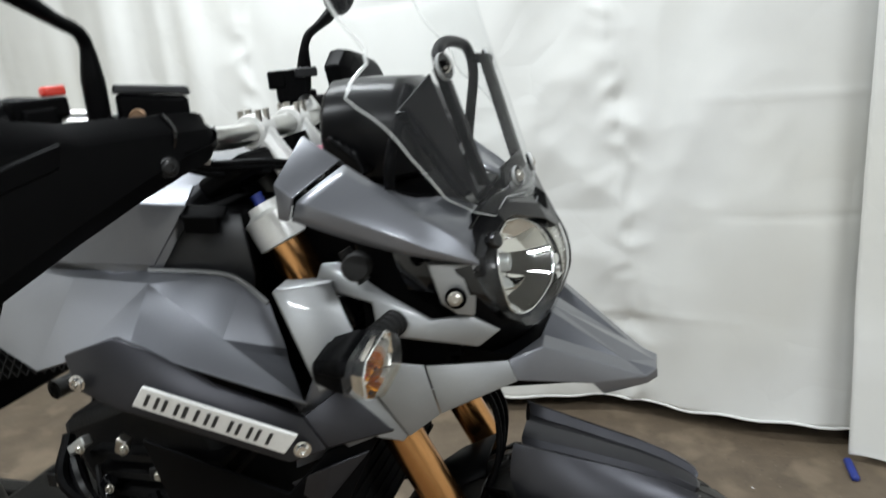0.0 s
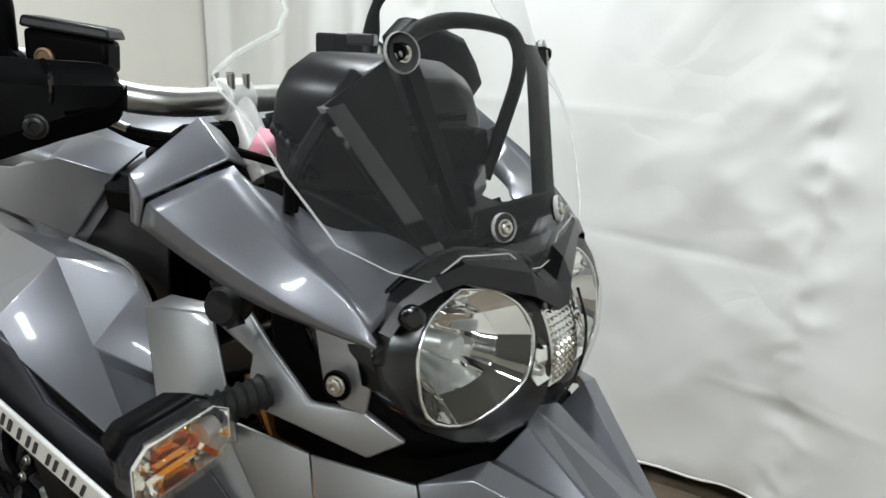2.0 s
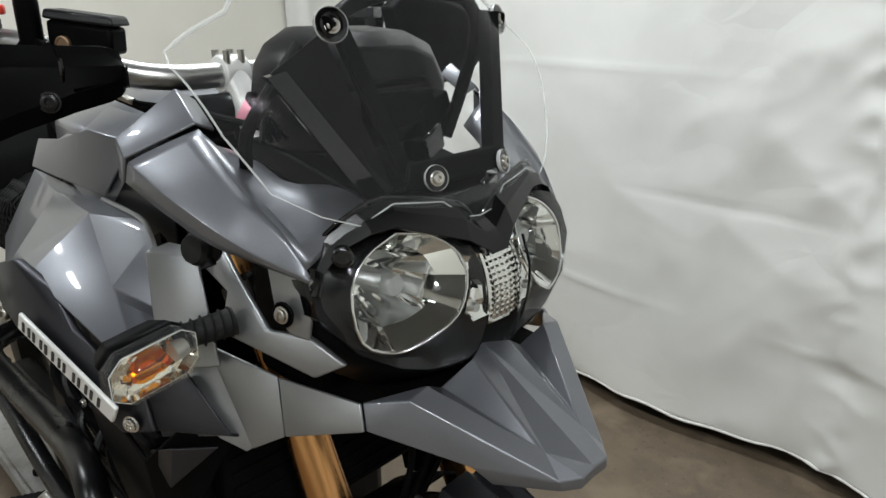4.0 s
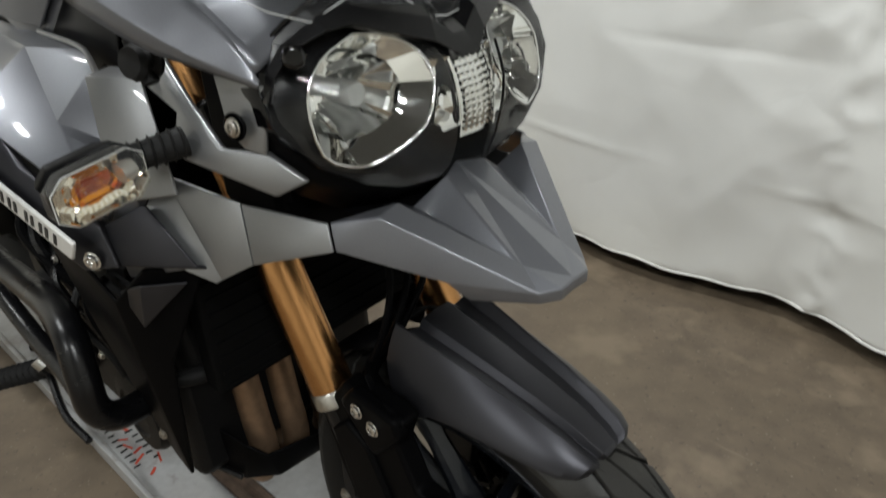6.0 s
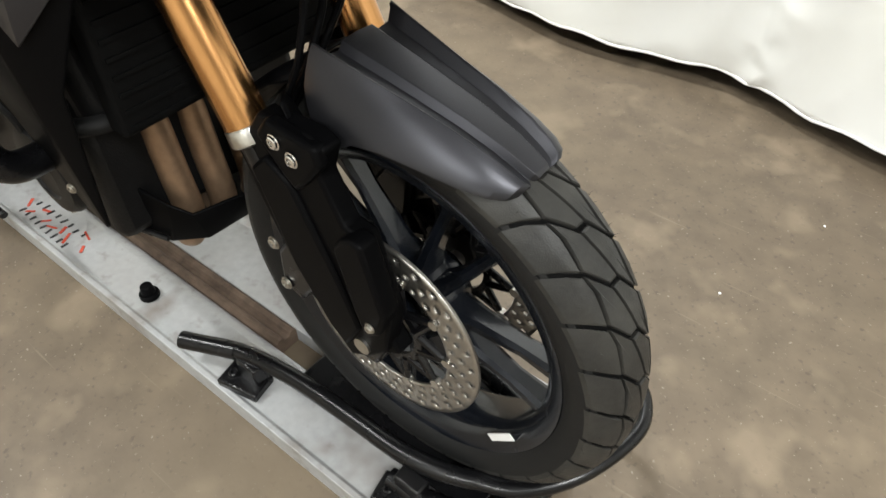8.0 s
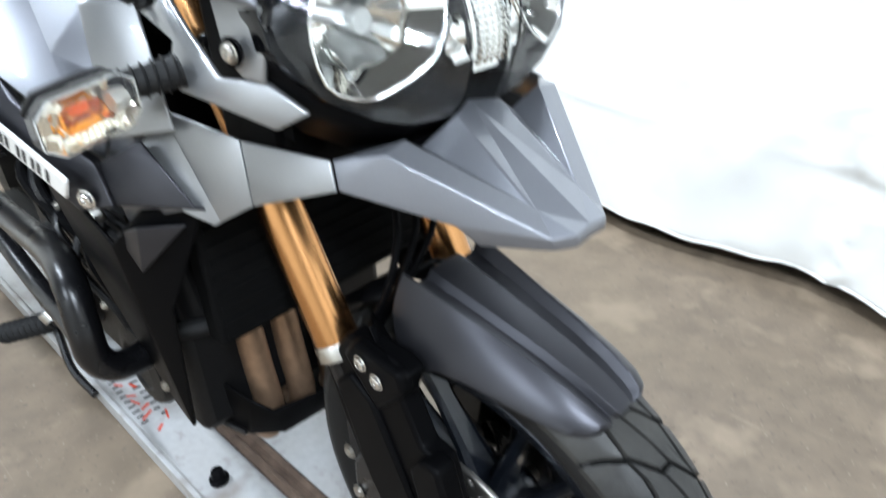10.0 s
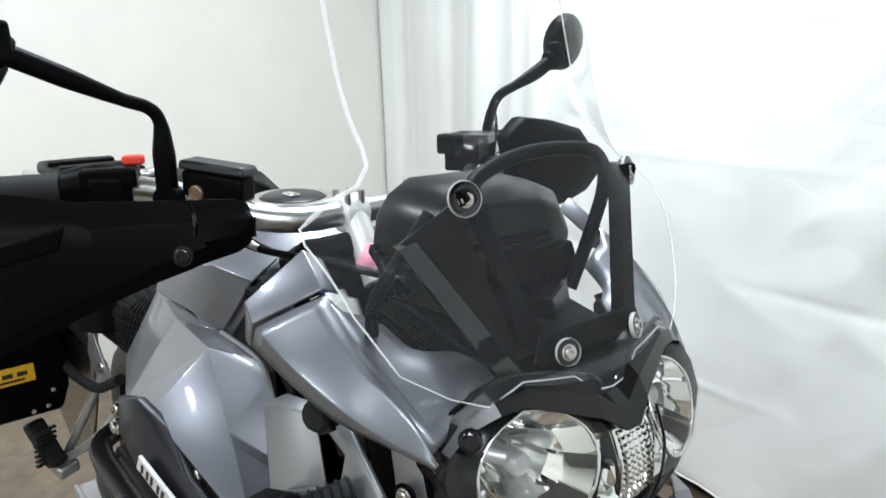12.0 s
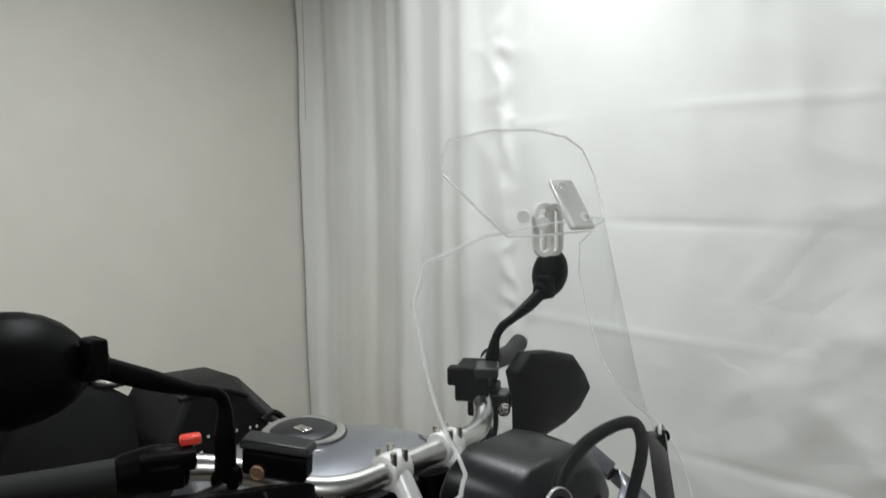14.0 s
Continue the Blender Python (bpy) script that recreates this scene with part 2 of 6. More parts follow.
speckled(DOLLY, 30, 0.60, 0.72, (0.22, 0.20, 0.18), 0.5)
speckled(DOLLY, 7, 0.57, 0.72, (0.15, 0.115, 0.085), 0.7)
RUST = material("rusty_channel_steel", (0.085, 0.055, 0.038), 0.8, 0.1, 0.4, 70, stain=0.6, stain_scale=14, stain_color=(0.20, 0.14, 0.10), bump=0.4, bump_scale=160)
LAMPGLOW = glowing("lamp_diffuser", (1.0, 0.985, 0.95), 3.0)


# ---------------------------------------------------------------- builders
def shell(verts, faces):
    bm = bmesh.new()
    vs = [bm.verts.new(v) for v in verts]
    for f in faces:
        bm.faces.new([vs[i] for i in f])
    return bm


def part(name, bm, mat, parent=None, label="", solid=0.0, bevel=0.0, smooth=35.0, seg=2, offset=-1.0, subsurf=0):
    """Links a bmesh as one mesh object, under a thing or under a part."""
    bmesh.ops.recalc_face_normals(bm, faces=bm.faces[:])
    me = bpy.data.meshes.new(name)
    bm.to_mesh(me)
    bm.free()
    me.materials.append(mat)
    me.polygons.foreach_set("use_smooth", [True] * len(me.polygons))
    me.set_sharp_from_angle(angle=radians(smooth))
    ob = new(name, me)
    if parent is not None:
        ob.parent = parent
        ob.matrix_parent_inverse = parent.matrix_world.inverted()
    if subsurf:
        sm = ob.modifiers.new("round", "SUBSURF")
        sm.levels = sm.render_levels = subsurf
    if solid:
        s = ob.modifiers.new("thick", "SOLIDIFY")
        s.thickness, s.offset = solid, offset
    if bevel:
        b = ob.modifiers.new("edge", "BEVEL")
        b.width, b.segments, b.limit_method, b.angle_limit = bevel, seg, "ANGLE", radians(30)
    if label:
        tagged(ob, label)
    return ob


def thing(name, at, label, category, group="", kind=""):
    ob = new(name)
    ob.empty_display_size = 0.1
    ob.location = at
    bpy.context.view_layer.update()
    return tagged(ob, label, category, group, kind)


def box(x0, x1, y0, y1, z0, z1):
    v = [(x, y, z) for x in (x0, x1) for y in (y0, y1) for z in (z0, z1)]
    return shell(v, [(0, 1, 3, 2), (4, 6, 7, 5), (0, 4, 5, 1), (2, 3, 7, 6), (0, 2, 6, 4), (1, 5, 7, 3)])


def turned_box(center, size, rx=0, ry=0, rz=0):
    bm = box(*[s * d / 2 for d in size for s in (-1, 1)])
    bm.transform(pose(*center, rx, ry, rz))
    return bm


def prism(outline, y0, y1):
    """An outline in x and z, drawn out from y0 to y1."""
    n = len(outline)
    v = [(x, y0, z) for x, z in outline] + [(x, y1, z) for x, z in outline]
    f = [tuple(range(n)), tuple(range(2 * n - 1, n - 1, -1))] + [(i, (i + 1) % n, n + (i + 1) % n, n + i) for i in range(n)]
    return shell(v, f)


def loft(rings, closed=True, caps=True):
    """Skin over rings of equal length."""
    n = len(rings[0])
    v = [p for r in rings for p in r]
    f = []
    for a in range(len(rings) - 1):
        for i in range(n if closed else n - 1):
            j = (i + 1) % n
            f.append((a * n + i, a * n + j, (a + 1) * n + j, (a + 1) * n + i))
    if caps and closed:
        f += [tuple(range(n)), tuple(range(len(v) - 1, len(v) - n - 1, -1))]
    return shell(v, f)


def smooth_path(pts, per=6):
    pts = [Vector(p) for p in pts]
    if len(pts) < 3:
        return pts
    ext = [2 * pts[0] - pts[1]] + pts + [2 * pts[-1] - pts[-2]]
    out = []
    for i in range(1, len(ext) - 2):
        p0, p1, p2, p3 = ext[i - 1:i + 3]
        for k in range(per):
            t = k / per
            out.append(0.5 * (2 * p1 + (p2 - p0) * t + (2 * p0 - 5 * p1 + 4 * p2 - p3) * t * t + (3 * p1 - p0 - 3 * p2 + p3) * t ** 3))
    return out + [pts[-1]]


def tube(pts, radius, sides=14, per=6):
    """A round bar along a smooth path; radius may be a list, one for each point given."""
    path = smooth_path(pts, per)
    m = len(path)
    if isinstance(radius, (int, float)):
        rad = [radius] * m
    else:
        rad = [float(np.interp(i / (m - 1) * (len(radius) - 1), range(len(radius)), radius)) for i in range(m)]
    rings, side = [], None
    for i, p in enumerate(path):
        d = (path[min(i + 1, m - 1)] - path[max(i - 1, 0)]).normalized()
        if side is None:
            side = d.orthogonal().normalized()
        side = (side - d * side.dot(d)).normalized()
        up = d.cross(side)
        rings.append([p + rad[i] * (math.cos(a) * side + math.sin(a) * up) for a in (2 * math.pi * k / sides for k in range(sides))])
    return loft(rings)


def rod(a, b, r0, r1=None, sides=16):
    return tube([a, b], [r0, r0 if r1 is None else r1], sides)


def lathe(profile, center, axis=(0, 1, 0), steps=48, closed=False):
    """Profile of (along the axis, radius), turned round the axis through center."""
    q = Vector(axis).to_track_quat("Z", "Y").to_matrix()
    rings = []
    for s in range(steps):
        a = 2 * math.pi * s / steps
        rings.append([Vector(center) + q @ Vector((r * math.cos(a), r * math.sin(a), h)) for h, r in profile])
    n = len(profile)
    v = [p for r in rings for p in r]
    f = [(a * n + i, a * n + (i + 1) % n, ((a + 1) % steps) * n + (i + 1) % n, ((a + 1) % steps) * n + i)
         for a in range(steps) for i in range(n if closed else n - 1)]
    bm = shell(v, f)
    bmesh.ops.remove_doubles(bm, verts=bm.verts[:], dist=1e-5)
    return bm


def bolt_head(center, normal, r=0.008, h=0.005):
    """A round bolt head with a hexagon socket."""
    return lathe([(0, 0.0), (0, r * 1.25), (0.0012, r * 1.25), (0.0016, r), (h * 0.8, r * 0.95), (h, r * 0.75), (h, r * 0.45), (h * 0.4, r * 0.4), (h * 0.4, 0.0)], center, normal, 14)


def flip(bm):
    """The same form on the machine's other side."""
    bm.transform(Matrix.Diagonal((1, -1, 1, 1)))
    return bm


def joined(*bms):
    out = bmesh.new()
    for b in bms:
        me = bpy.data.meshes.new("tmp")
        b.to_mesh(me)
        b.free()
        out.from_mesh(me)
        bpy.data.meshes.remove(me)
    return out


def both(name, make, mat, parent, label="", **kw):
    """A part on the right side and its twin on the left."""
    a = part(name, make(), mat, parent, label, **kw)
    b = part(name, flip(make()), mat, parent, label, **kw)
    return a, b

# ---------------------------------------------------------------- room
X0, X1, Y0, Y1, HIGH = ROOM
tagged(part("floor", box(X0 - 0.2, X1 + 0.2, Y0 - 0.2, Y1 + 0.2, -0.15, 0.0), CONCRETE), "worn brown-grey concrete workshop floor", "floor", kind="structure")
tagged(part("ceiling", box(X0 - 0.2, X1 + 0.2, Y0 - 0.2, Y1 + 0.2, HIGH, HIGH + 0.15), CEILPAINT), "unseen ceiling, coloured dark as if unlit", "ceiling", kind="structure")
tagged(part("wall_west", box(X0 - 0.15, X0, Y0, Y1, 0.002, HIGH - 0.002), WALLPAINT), "cream painted plain wall", "wall", kind="structure")
tagged(part("wall_east", box(X1, X1 + 0.15, Y0, Y1, 0.002, HIGH - 0.002), WALLPAINT), "cream painted plain wall", "wall", kind="structure")
tagged(part("wall_north", box(X0 - 0.15, X1 + 0.15, Y1, Y1 + 0.15, 0.002, HIGH - 0.002), WALLPAINT), "cream painted wall behind the curtain", "wall", kind="structure")
tagged(part("wall_south", box(X0 - 0.15, X1 + 0.15, Y0 - 0.15, Y0, 0.002, HIGH - 0.002), WALLPAINT), "cream painted plain wall", "wall", kind="structure")

for lx, ly in LIGHTS:
    fx = thing("ceiling_light", (lx, ly, HIGH), "white fluorescent ceiling light fixture", "ceiling light", "ceiling lights")
    part("housing", box(lx - 0.62, lx + 0.62, ly - 0.16, ly + 0.16, HIGH - 0.07, HIGH - 0.002), CEILPAINT, fx, bevel=0.008)
    part("diffuser", box(lx - 0.58, lx + 0.58, ly - 0.055, ly + 0.055, HIGH - 0.095, HIGH - 0.068), LAMPGLOW, fx, "glowing white diffuser", bevel=0.006)


def curtain_mesh(line, z0, z1, folds, creases_x, seed):
    """A hanging sheet along a line in plan; folds(s) gives the depth of its pleats, creases mark where it was folded up."""
    rnd = random.Random(seed)
    pts = smooth_path([(x, y, 0) for x, y in line], 40)
    lens = [0.0]
    for a, b in zip(pts, pts[1:]):
        lens.append(lens[-1] + (b - a).length)
    total = lens[-1]
    nu, nv = int(total / 0.014), int((z1 - z0) / 0.0125)
    xs, ys = [p.x for p in pts], [p.y for p in pts]
    rows = []
    for j in range(nv + 1):
        z = z0 + (z1 - z0) * j / nv
        row = []
        for i in range(nu + 1):
            s = total * i / nu
            x, y = np.interp(s, lens, xs), np.interp(s, lens, ys)
            f = folds(x)
            hang = min(1.0, (z - z0) / 0.45)
            d = f * (0.085 * noise.noise((s * 3.6 + 0.1 * z, 0.15 * z, 3.3)) + 0.030 * noise.noise((s * 9.0, 0.2 * z, 8.1)))
            d += hang * (0.030 * noise.noise((s * 0.9 + seed, z * 0.7, 2.0)) + 0.012 * noise.noise((s * 3.5, z * 2.3, 5.0 + seed)))
            # soft upright waves of the hanging sheet
            d += (1 - f) * hang * (0.010 * noise.noise((s * 4.6 + 0.35 * z, 0.35 * z, 6.6)) + 0.005 * noise.noise((s * 11.0 + 0.5 * z, 0.6 * z, 1.7)))
            # sharp crumples along the upright fold marks
            for cx in creases_x:
                q = (x - cx + 0.05 * z - 0.05)
                w = math.exp(-(q / 0.06) ** 2)
                d += (w if cx > -1 else 0.9 * w) * (0.012 * (1 - 2.2 * abs(noise.noise((q * 9, z * 9.5, cx + seed)))) - 0.005)
                side = 0.7 if q > 0 else 1.0
                d += (0.010 if cx > -1 else 0.007) * side * math.exp(-(q / 0.36) ** 2) * (1 - 2.4 * abs(noise.noise((q * 3.6 + 1.7 * z, z * 3.1 - 2.2 * q + (5 if q > 0 else 0), 9.0 + cx))))
            # crushed patch low down where the sheet was bunched
            bunch = math.exp(-((x + 0.05) / 0.55) ** 2 - ((z - 0.95) / 0.55) ** 2)
            d += bunch * (0.010 * (1 - 2.6 * abs(noise.noise((s * 2.6 + 0.8 * z, z * 2.9 - 0.9 * s, 4.2)))) + 0.004 * (1 - 2.4 * abs(noise.noise((s * 6.5 - z, z * 6.0, 7.7)))))
            # level fold marks
            lv = (z - 0.05 + 0.012 * math.sin(x * 2.2)) / 0.35
            k = lv - round(lv)
            d += (1 - 0.8 * f) * 0.0050 * math.exp(-abs(k) * 0.35 / 0.010) * (0.5 + 1.1 * noise.noise((s * 2.3, round(lv) * 3.1, seed))) * (1 if round(lv) % 2 else -1)
            # hem ripple
            d += 0.012 * math.exp(-(z - z0) / 0.10) * math.sin(s * 6.5 + seed)
            zz = z + (0.004 * math.sin(s * 31) + 0.005 * math.sin(s * 12.3 + 1.0) if j == 0 else 0.0)
            row.append((x + 0.2 * d, y - d, zz))
        rows.append(row)
    return loft(rows, closed=False, caps=False)


sheet = curtain_mesh([(-3.04, 1.880), (-2.3, 1.740), (-1.6, 1.563), (-0.685, 1.378), (-0.435, 1.351), (-0.085, 1.373), (0.11, 1.365), (0.305, 1.308), (0.50, 1.263), (0.765, 1.247), (0.95, 1.243)], 0.062, 3.0,
          lambda x: min(1.0, max(0.0, (-1.15 - x) / 0.5)), (0.08, -1.25), 3.0)
foot = [tuple(v.co) for v in sheet.verts if v.co.z < 0.0722][::3]
ob = part("curtain", sheet, CURTAIN, solid=0.003, smooth=60)
ob_near = tagged(ob, "white vinyl curtain with fold creases hanging just above the floor", "curtain")
ob = part("curtain", curtain_mesh([(0.735, 1.165), (1.2, 1.03), (2.2, 0.75), (3.4, 0.3), (4.6, 0.2)], 0.020, 3.0,
          lambda x: 0.25, (1.7,), 7.0), CURTAIN, solid=0.003, smooth=60)
tagged(ob, "second white vinyl curtain overlapping the first", "curtain")
part("hem", tube([(x, y - 0.002, z + 0.002) for x, y, z in foot], 0.005, 8, 1), CURTAIN, ob_near, "rolled white hem", smooth=60)
ob = thing("curtain_rail", (0, 1.5, 3.0), "thin steel curtain rail under the ceiling", "curtain rail")
part("rail", tube([(-3.0, 1.9, 3.03), (-1.6, 1.563, 3.03), (-0.7, 1.38, 3.03), (0.5, 1.263, 3.03), (0.95, 1.243, 3.03)], 0.014), STEEL, ob)
ob = part("rail", tube([(0.735, 1.165, 3.03), (2.2, 0.75, 3.03), (4.6, 0.2, 3.03)], 0.014), STEEL, ob)
ob = part("stand_foot", box(0.720, 0.742, 1.05, 1.15, 0.0, 0.018), BLUE, bevel=0.006)
tagged(ob, "blue painted metal foot under the curtain edge", "stand foot")
# dark cord where the curtain meets the wall
ob = part("cord", tube([(-2.985, 1.86, 0.03), (-2.985, 1.862, 0.9), (-2.985, 1.858, 1.8), (-2.985, 1.862, 3.0)], 0.0016, 8, 4), CORD)
tagged(ob, "thin brown cord hanging down the wall", "cord")

# scraps on the floor
def scrap(x, y, w, seed, label):
    rnd = random.Random(seed)
    n = 7
    v = [(x + w * math.cos(2 * math.pi * i / n) * rnd.uniform(0.6, 1), y + w * math.sin(2 * math.pi * i / n) * rnd.uniform(0.5, 1), 0.002 + rnd.uniform(0, w * 0.5)) for i in range(n)]
    v.append((x, y, w * 0.7))
    return tagged(part("scrap", shell(v, [(i, (i + 1) % n, n) for i in range(n)] + [tuple(range(n))]), WHITE_INK, smooth=10), label, "scrap", "scraps on the floor")


scrap(0.205, 0.52, 0.016, 1, "crumpled white paper scrap on the concrete")
scrap(0.342, 0.635, 0.004, 2, "tiny white fleck on the concrete")
scrap(0.62, 0.86, 0.004, 3, "tiny white fleck on the concrete")
scrap(0.45, 0.98, 0.005, 4, "tiny white fleck on the concrete")

# ---------------------------------------------------------------- low platform under the machine
TOP = 0.052
dolly = thing("motorcycle_dolly", (-0.8, 0, 0), "scuffed grey steel motorcycle dolly with a front wheel chock", "dolly")


def deck(sec):
    return loft([[(x, y, z) for y, z in sec] for x in (-2.0, -1.2, -0.5, 0.24)])


part("deck_plate", deck([(-0.185, 0.012), (-0.185, TOP + 0.006), (-0.175, TOP + 0.006), (-0.169, TOP), (-0.079, TOP), (-0.076, TOP - 0.001), (-0.053, TOP - 0.012), (-0.053, 0.012)]), DOLLY, dolly, "grey steel deck plate with dirt and scuffs", bevel=0.0015)
part("deck_plate", deck([(-0.001, 0.012), (-0.001, TOP - 0.004), (0.169, TOP - 0.004), (0.175, TOP + 0.006), (0.185, TOP + 0.006), (0.185, 0.012)]), DOLLY, dolly, "grey steel deck plate with dirt and scuffs", bevel=0.0015)
part("channel", loft([[(x, y, z) for y, z in ((-0.052, 0.015), (-0.052, TOP - 0.006), (-0.045, TOP + 0.002), (-0.036, TOP), (-0.032, TOP - 0.007), (-0.022, TOP - 0.007), (-0.018, TOP), (-0.009, TOP + 0.002), (-0.002, TOP - 0.004), (-0.002, 0.015))] for x in (-2.0, -1.4, -0.8, -0.26)]), RUST, dolly, "rusty steel channel with two raised edges", bevel=0.001)
for bx, by in ((-0.556, -0.127), (-1.5, -0.127), (-0.90, 0.13)):
    part("stop_knob", joined(rod((bx, by, TOP), (bx, by, TOP + 0.012), 0.020), rod((bx, by, TOP + 0.010), (bx, by, TOP + 0.032), 0.015, 0.012)), BLACK, dolly, "black rubber knob", bevel=0.002)
# chock: bent tube loop round the front tyre, on feet
both("chock_rail", lambda: tube([(-0.36, -0.170, 0.105), (-0.25, -0.126, 0.112), (-0.13, -0.108, 0.115), (0.0, -0.104, 0.118), (0.11, -0.102, 0.12), (0.20, -0.082, 0.125), (0.28, -0.040, 0.13)], 0.0155, 14), BLACK_STEEL, dolly, "bent black tube rail of the wheel chock")
part("chock_hoop", tube([(0.20, -0.082, 0.125), (0.285, -0.048, 0.135), (0.345, 0.018, 0.150), (0.378, 0.110, 0.162), (0.372, 0.165, 0.168), (0.33, 0.205, 0.165), (0.24, 0.20, 0.13)], 0.0125, 14), BLACK_STEEL, dolly, "curved black tube hoop in front of the tyre")
both("rail_tip", lambda: rod((-0.365, -0.172, 0.105), (-0.26, -0.130, 0.1115), 0.0165), BLACK_STEEL, dolly, "worn bare tube end")
for fx_, fy in ((-0.235, -0.145), (0.13, -0.138)):
    for sgn in (1, -1):
        part("chock_foot", joined(turned_box((fx_, sgn * fy, TOP + 0.010), (0.085, 0.055, 0.02), 0, 0, 12 * sgn), turned_box((fx_ + 0.01, sgn * (fy + 0.015), TOP + 0.035), (0.05, 0.03, 0.05))), BLACK_STEEL, dolly, bevel=0.004)
        part("bolt", bolt_head((fx_ - 0.02, sgn * (fy - 0.008), TOP + 0.02), (0, 0, 1), 0.009, 0.008), BLACK_STEEL, dolly)
part("chock_cross", tube([(0.10, -0.13, 0.078), (0.18, -0.12, 0.075), (0.27, -0.08, 0.075), (0.30, 0.0, 0.075), (0.27, 0.08, 0.075), (0.10, 0.13, 0.078)], 0.017, 12), BLACK_STEEL, dolly, "scuffed black cross tube")
# added black plate, stands in for shade between chock rails and tyre
part("tyre_shade_plate", loft([[(x, -0.098, TOP + 0.012), (x, -0.088, TOP + 0.004), (x, 0.088, TOP + 0.004), (x, 0.098, TOP + 0.012), (x, 0.098, TOP + 0.018), (x, -0.098, TOP + 0.018)] for x in (-0.16, 0.0, 0.12, 0.24)]), BLACK_STEEL, dolly, "added black plate for the shade under the front tyre", bevel=0.003)
part("end_plate", box(0.24, 0.30, -0.13, 0.13, 0.0, TOP), BLACK_STEEL, dolly, bevel=0.004)
for wx in (-1.9, -0.62, 0.12):
    for sgn in (1, -1):
        part("caster", joined(lathe([(-0.012, 0.0), (-0.012, 0.020), (-0.008, 0.0235), (0.008, 0.0235), (0.012, 0.020), (0.012, 0.0)], (wx, sgn * 0.165, 0.0245), (0, 1, 0), 20)), BLACK, dolly, "small black caster wheel")
# painted marks on the deck: red scrawl and a dark word that cannot be made out
mark = random.Random(12)
for i in range(9):
    part("red_mark", turned_box((-1.03 + 0.030 * i, -0.125 + mark.uniform(-0.018, 0.018), TOP + 0.0012), (mark.uniform(0.016, 0.034), mark.uniform(0.004, 0.008), 0.001), 0, 0, mark.uniform(-70, 60)), RED_INK, dolly, "faded red painted mark")
for i in range(9):
    part("letter_bar", turned_box((-1.02 + 0.0235 * i, -0.150 - 0.0006 * i, TOP + 0.0012), (0.0055, mark.uniform(0.013, 0.018), 0.001), 0, 0, mark.uniform(-16, 6)), BLACK_INK, dolly, "dark printed bar")
for i in range(8):
    part("letter_bar", turned_box((-1.01 + 0.026 * i, -0.112 + mark.uniform(-0.004, 0.004), TOP + 0.0012), (0.006, mark.uniform(0.012, 0.020), 0.001), 0, 0, mark.uniform(-20, 10)), BLACK_INK, dolly, "dark printed bar")

# ---------------------------------------------------------------- motorcycle
bike = thing("motorcycle", (-0.7, 0, TOP), "graphite grey adventure motorcycle with gold forks, parked upright on a dolly", "motorcycle")
WX, WZ = 0.0735, 0.387          # front axle


def at_wheel(r, ang, y):
    a = radians(ang)
    return (WX + r * math.cos(a), y, WZ + r * math.sin(a))


# front wheel
wheel = part("front_wheel", lathe([(-0.046, 0.236), (-0.050, 0.252), (-0.044, 0.257), (-0.036, 0.250), (-0.028, 0.232), (0.028, 0.232), (0.036, 0.250), (0.044, 0.257), (0.050, 0.252), (0.046, 0.236), (0.030, 0.222), (-0.030, 0.222)],
             (WX, 0, WZ), (0, 1, 0), 96, closed=True), RIM, bike, "blue-grey cast wheel rim", smooth=50)


def tyre_profile():
    out = []
    for y, r in ((-0.040, 0.246), (-0.050, 0.255), (-0.0575, 0.270), (-0.0590, 0.284), (-0.0560, 0.296), (-0.044, 0.308), (-0.028, 0.316), (-0.012, 0.3195), (0.0, 0.3205)):
        out.append((y, r))
    return out + [(-y, r) for y, r in out[-2::-1]]


tyre = part("tyre", lathe(tyre_profile(), (WX, 0, WZ), (0, 1, 0), 120), GRIP, wheel, "black dual-sport tyre with chunky tread", smooth=60)


def crown(y):
    return float(np.interp(abs(y), (0, 0.012, 0.028, 0.044, 0.056, 0.060), (0.3205, 0.3195, 0.316, 0.308, 0.296, 0.284)))


# darker than the tyre, so shade between the blocks is in its colour
part("groove_shade_bed", lathe([(y, crown(y) + 0.0004) for y in (-0.0575, -0.052, -0.044, -0.036, -0.028, -0.012, 0.0, 0.012, 0.028, 0.036, 0.044, 0.052, 0.0575)], (WX, 0, WZ), (0, 1, 0), 96), RECESS_SHADE, tyre, "near-black tyre bed with the shade of the tread grooves in its colour", smooth=60)


def tread_block(corners):
    """One raised block; corners are degrees round the wheel and sideways metres."""
    bm = bmesh.new()
    c = np.mean(corners, axis=0)
    low = [bm.verts.new(at_wheel(crown(y) - 0.002, a, y)) for a, y in corners]
    mid = [bm.verts.new(at_wheel(crown(y) + 0.0050, a, y)) for a, y in corners]
    top = [bm.verts.new(at_wheel(crown(y) + 0.0064, a + (c[0] - a) * 0.06, y + (c[1] - y) * 0.06)) for a, y in corners]
    m = len(corners)
    peak = bm.verts.new(at_wheel(crown(c[1]) + 0.0069, c[0], c[1]))
    for i in range(m):
        bm.faces.new((top[i], top[(i + 1) % m], peak))
    for lo, hi in ((low, mid), (mid, top)):
        for i in range(m):
            bm.faces.new((lo[i], lo[(i + 1) % m], hi[(i + 1) % m], hi[i]))
    return bm


TREAD_N = 30
PITCH = 360 / TREAD_N
CROWN_BLOCK = [(0, -0.007), (-1, 0.007), (-1.45, 0.031), (-1.12, 0.0265), (-0.45, 0.031), (0, 0.007)]
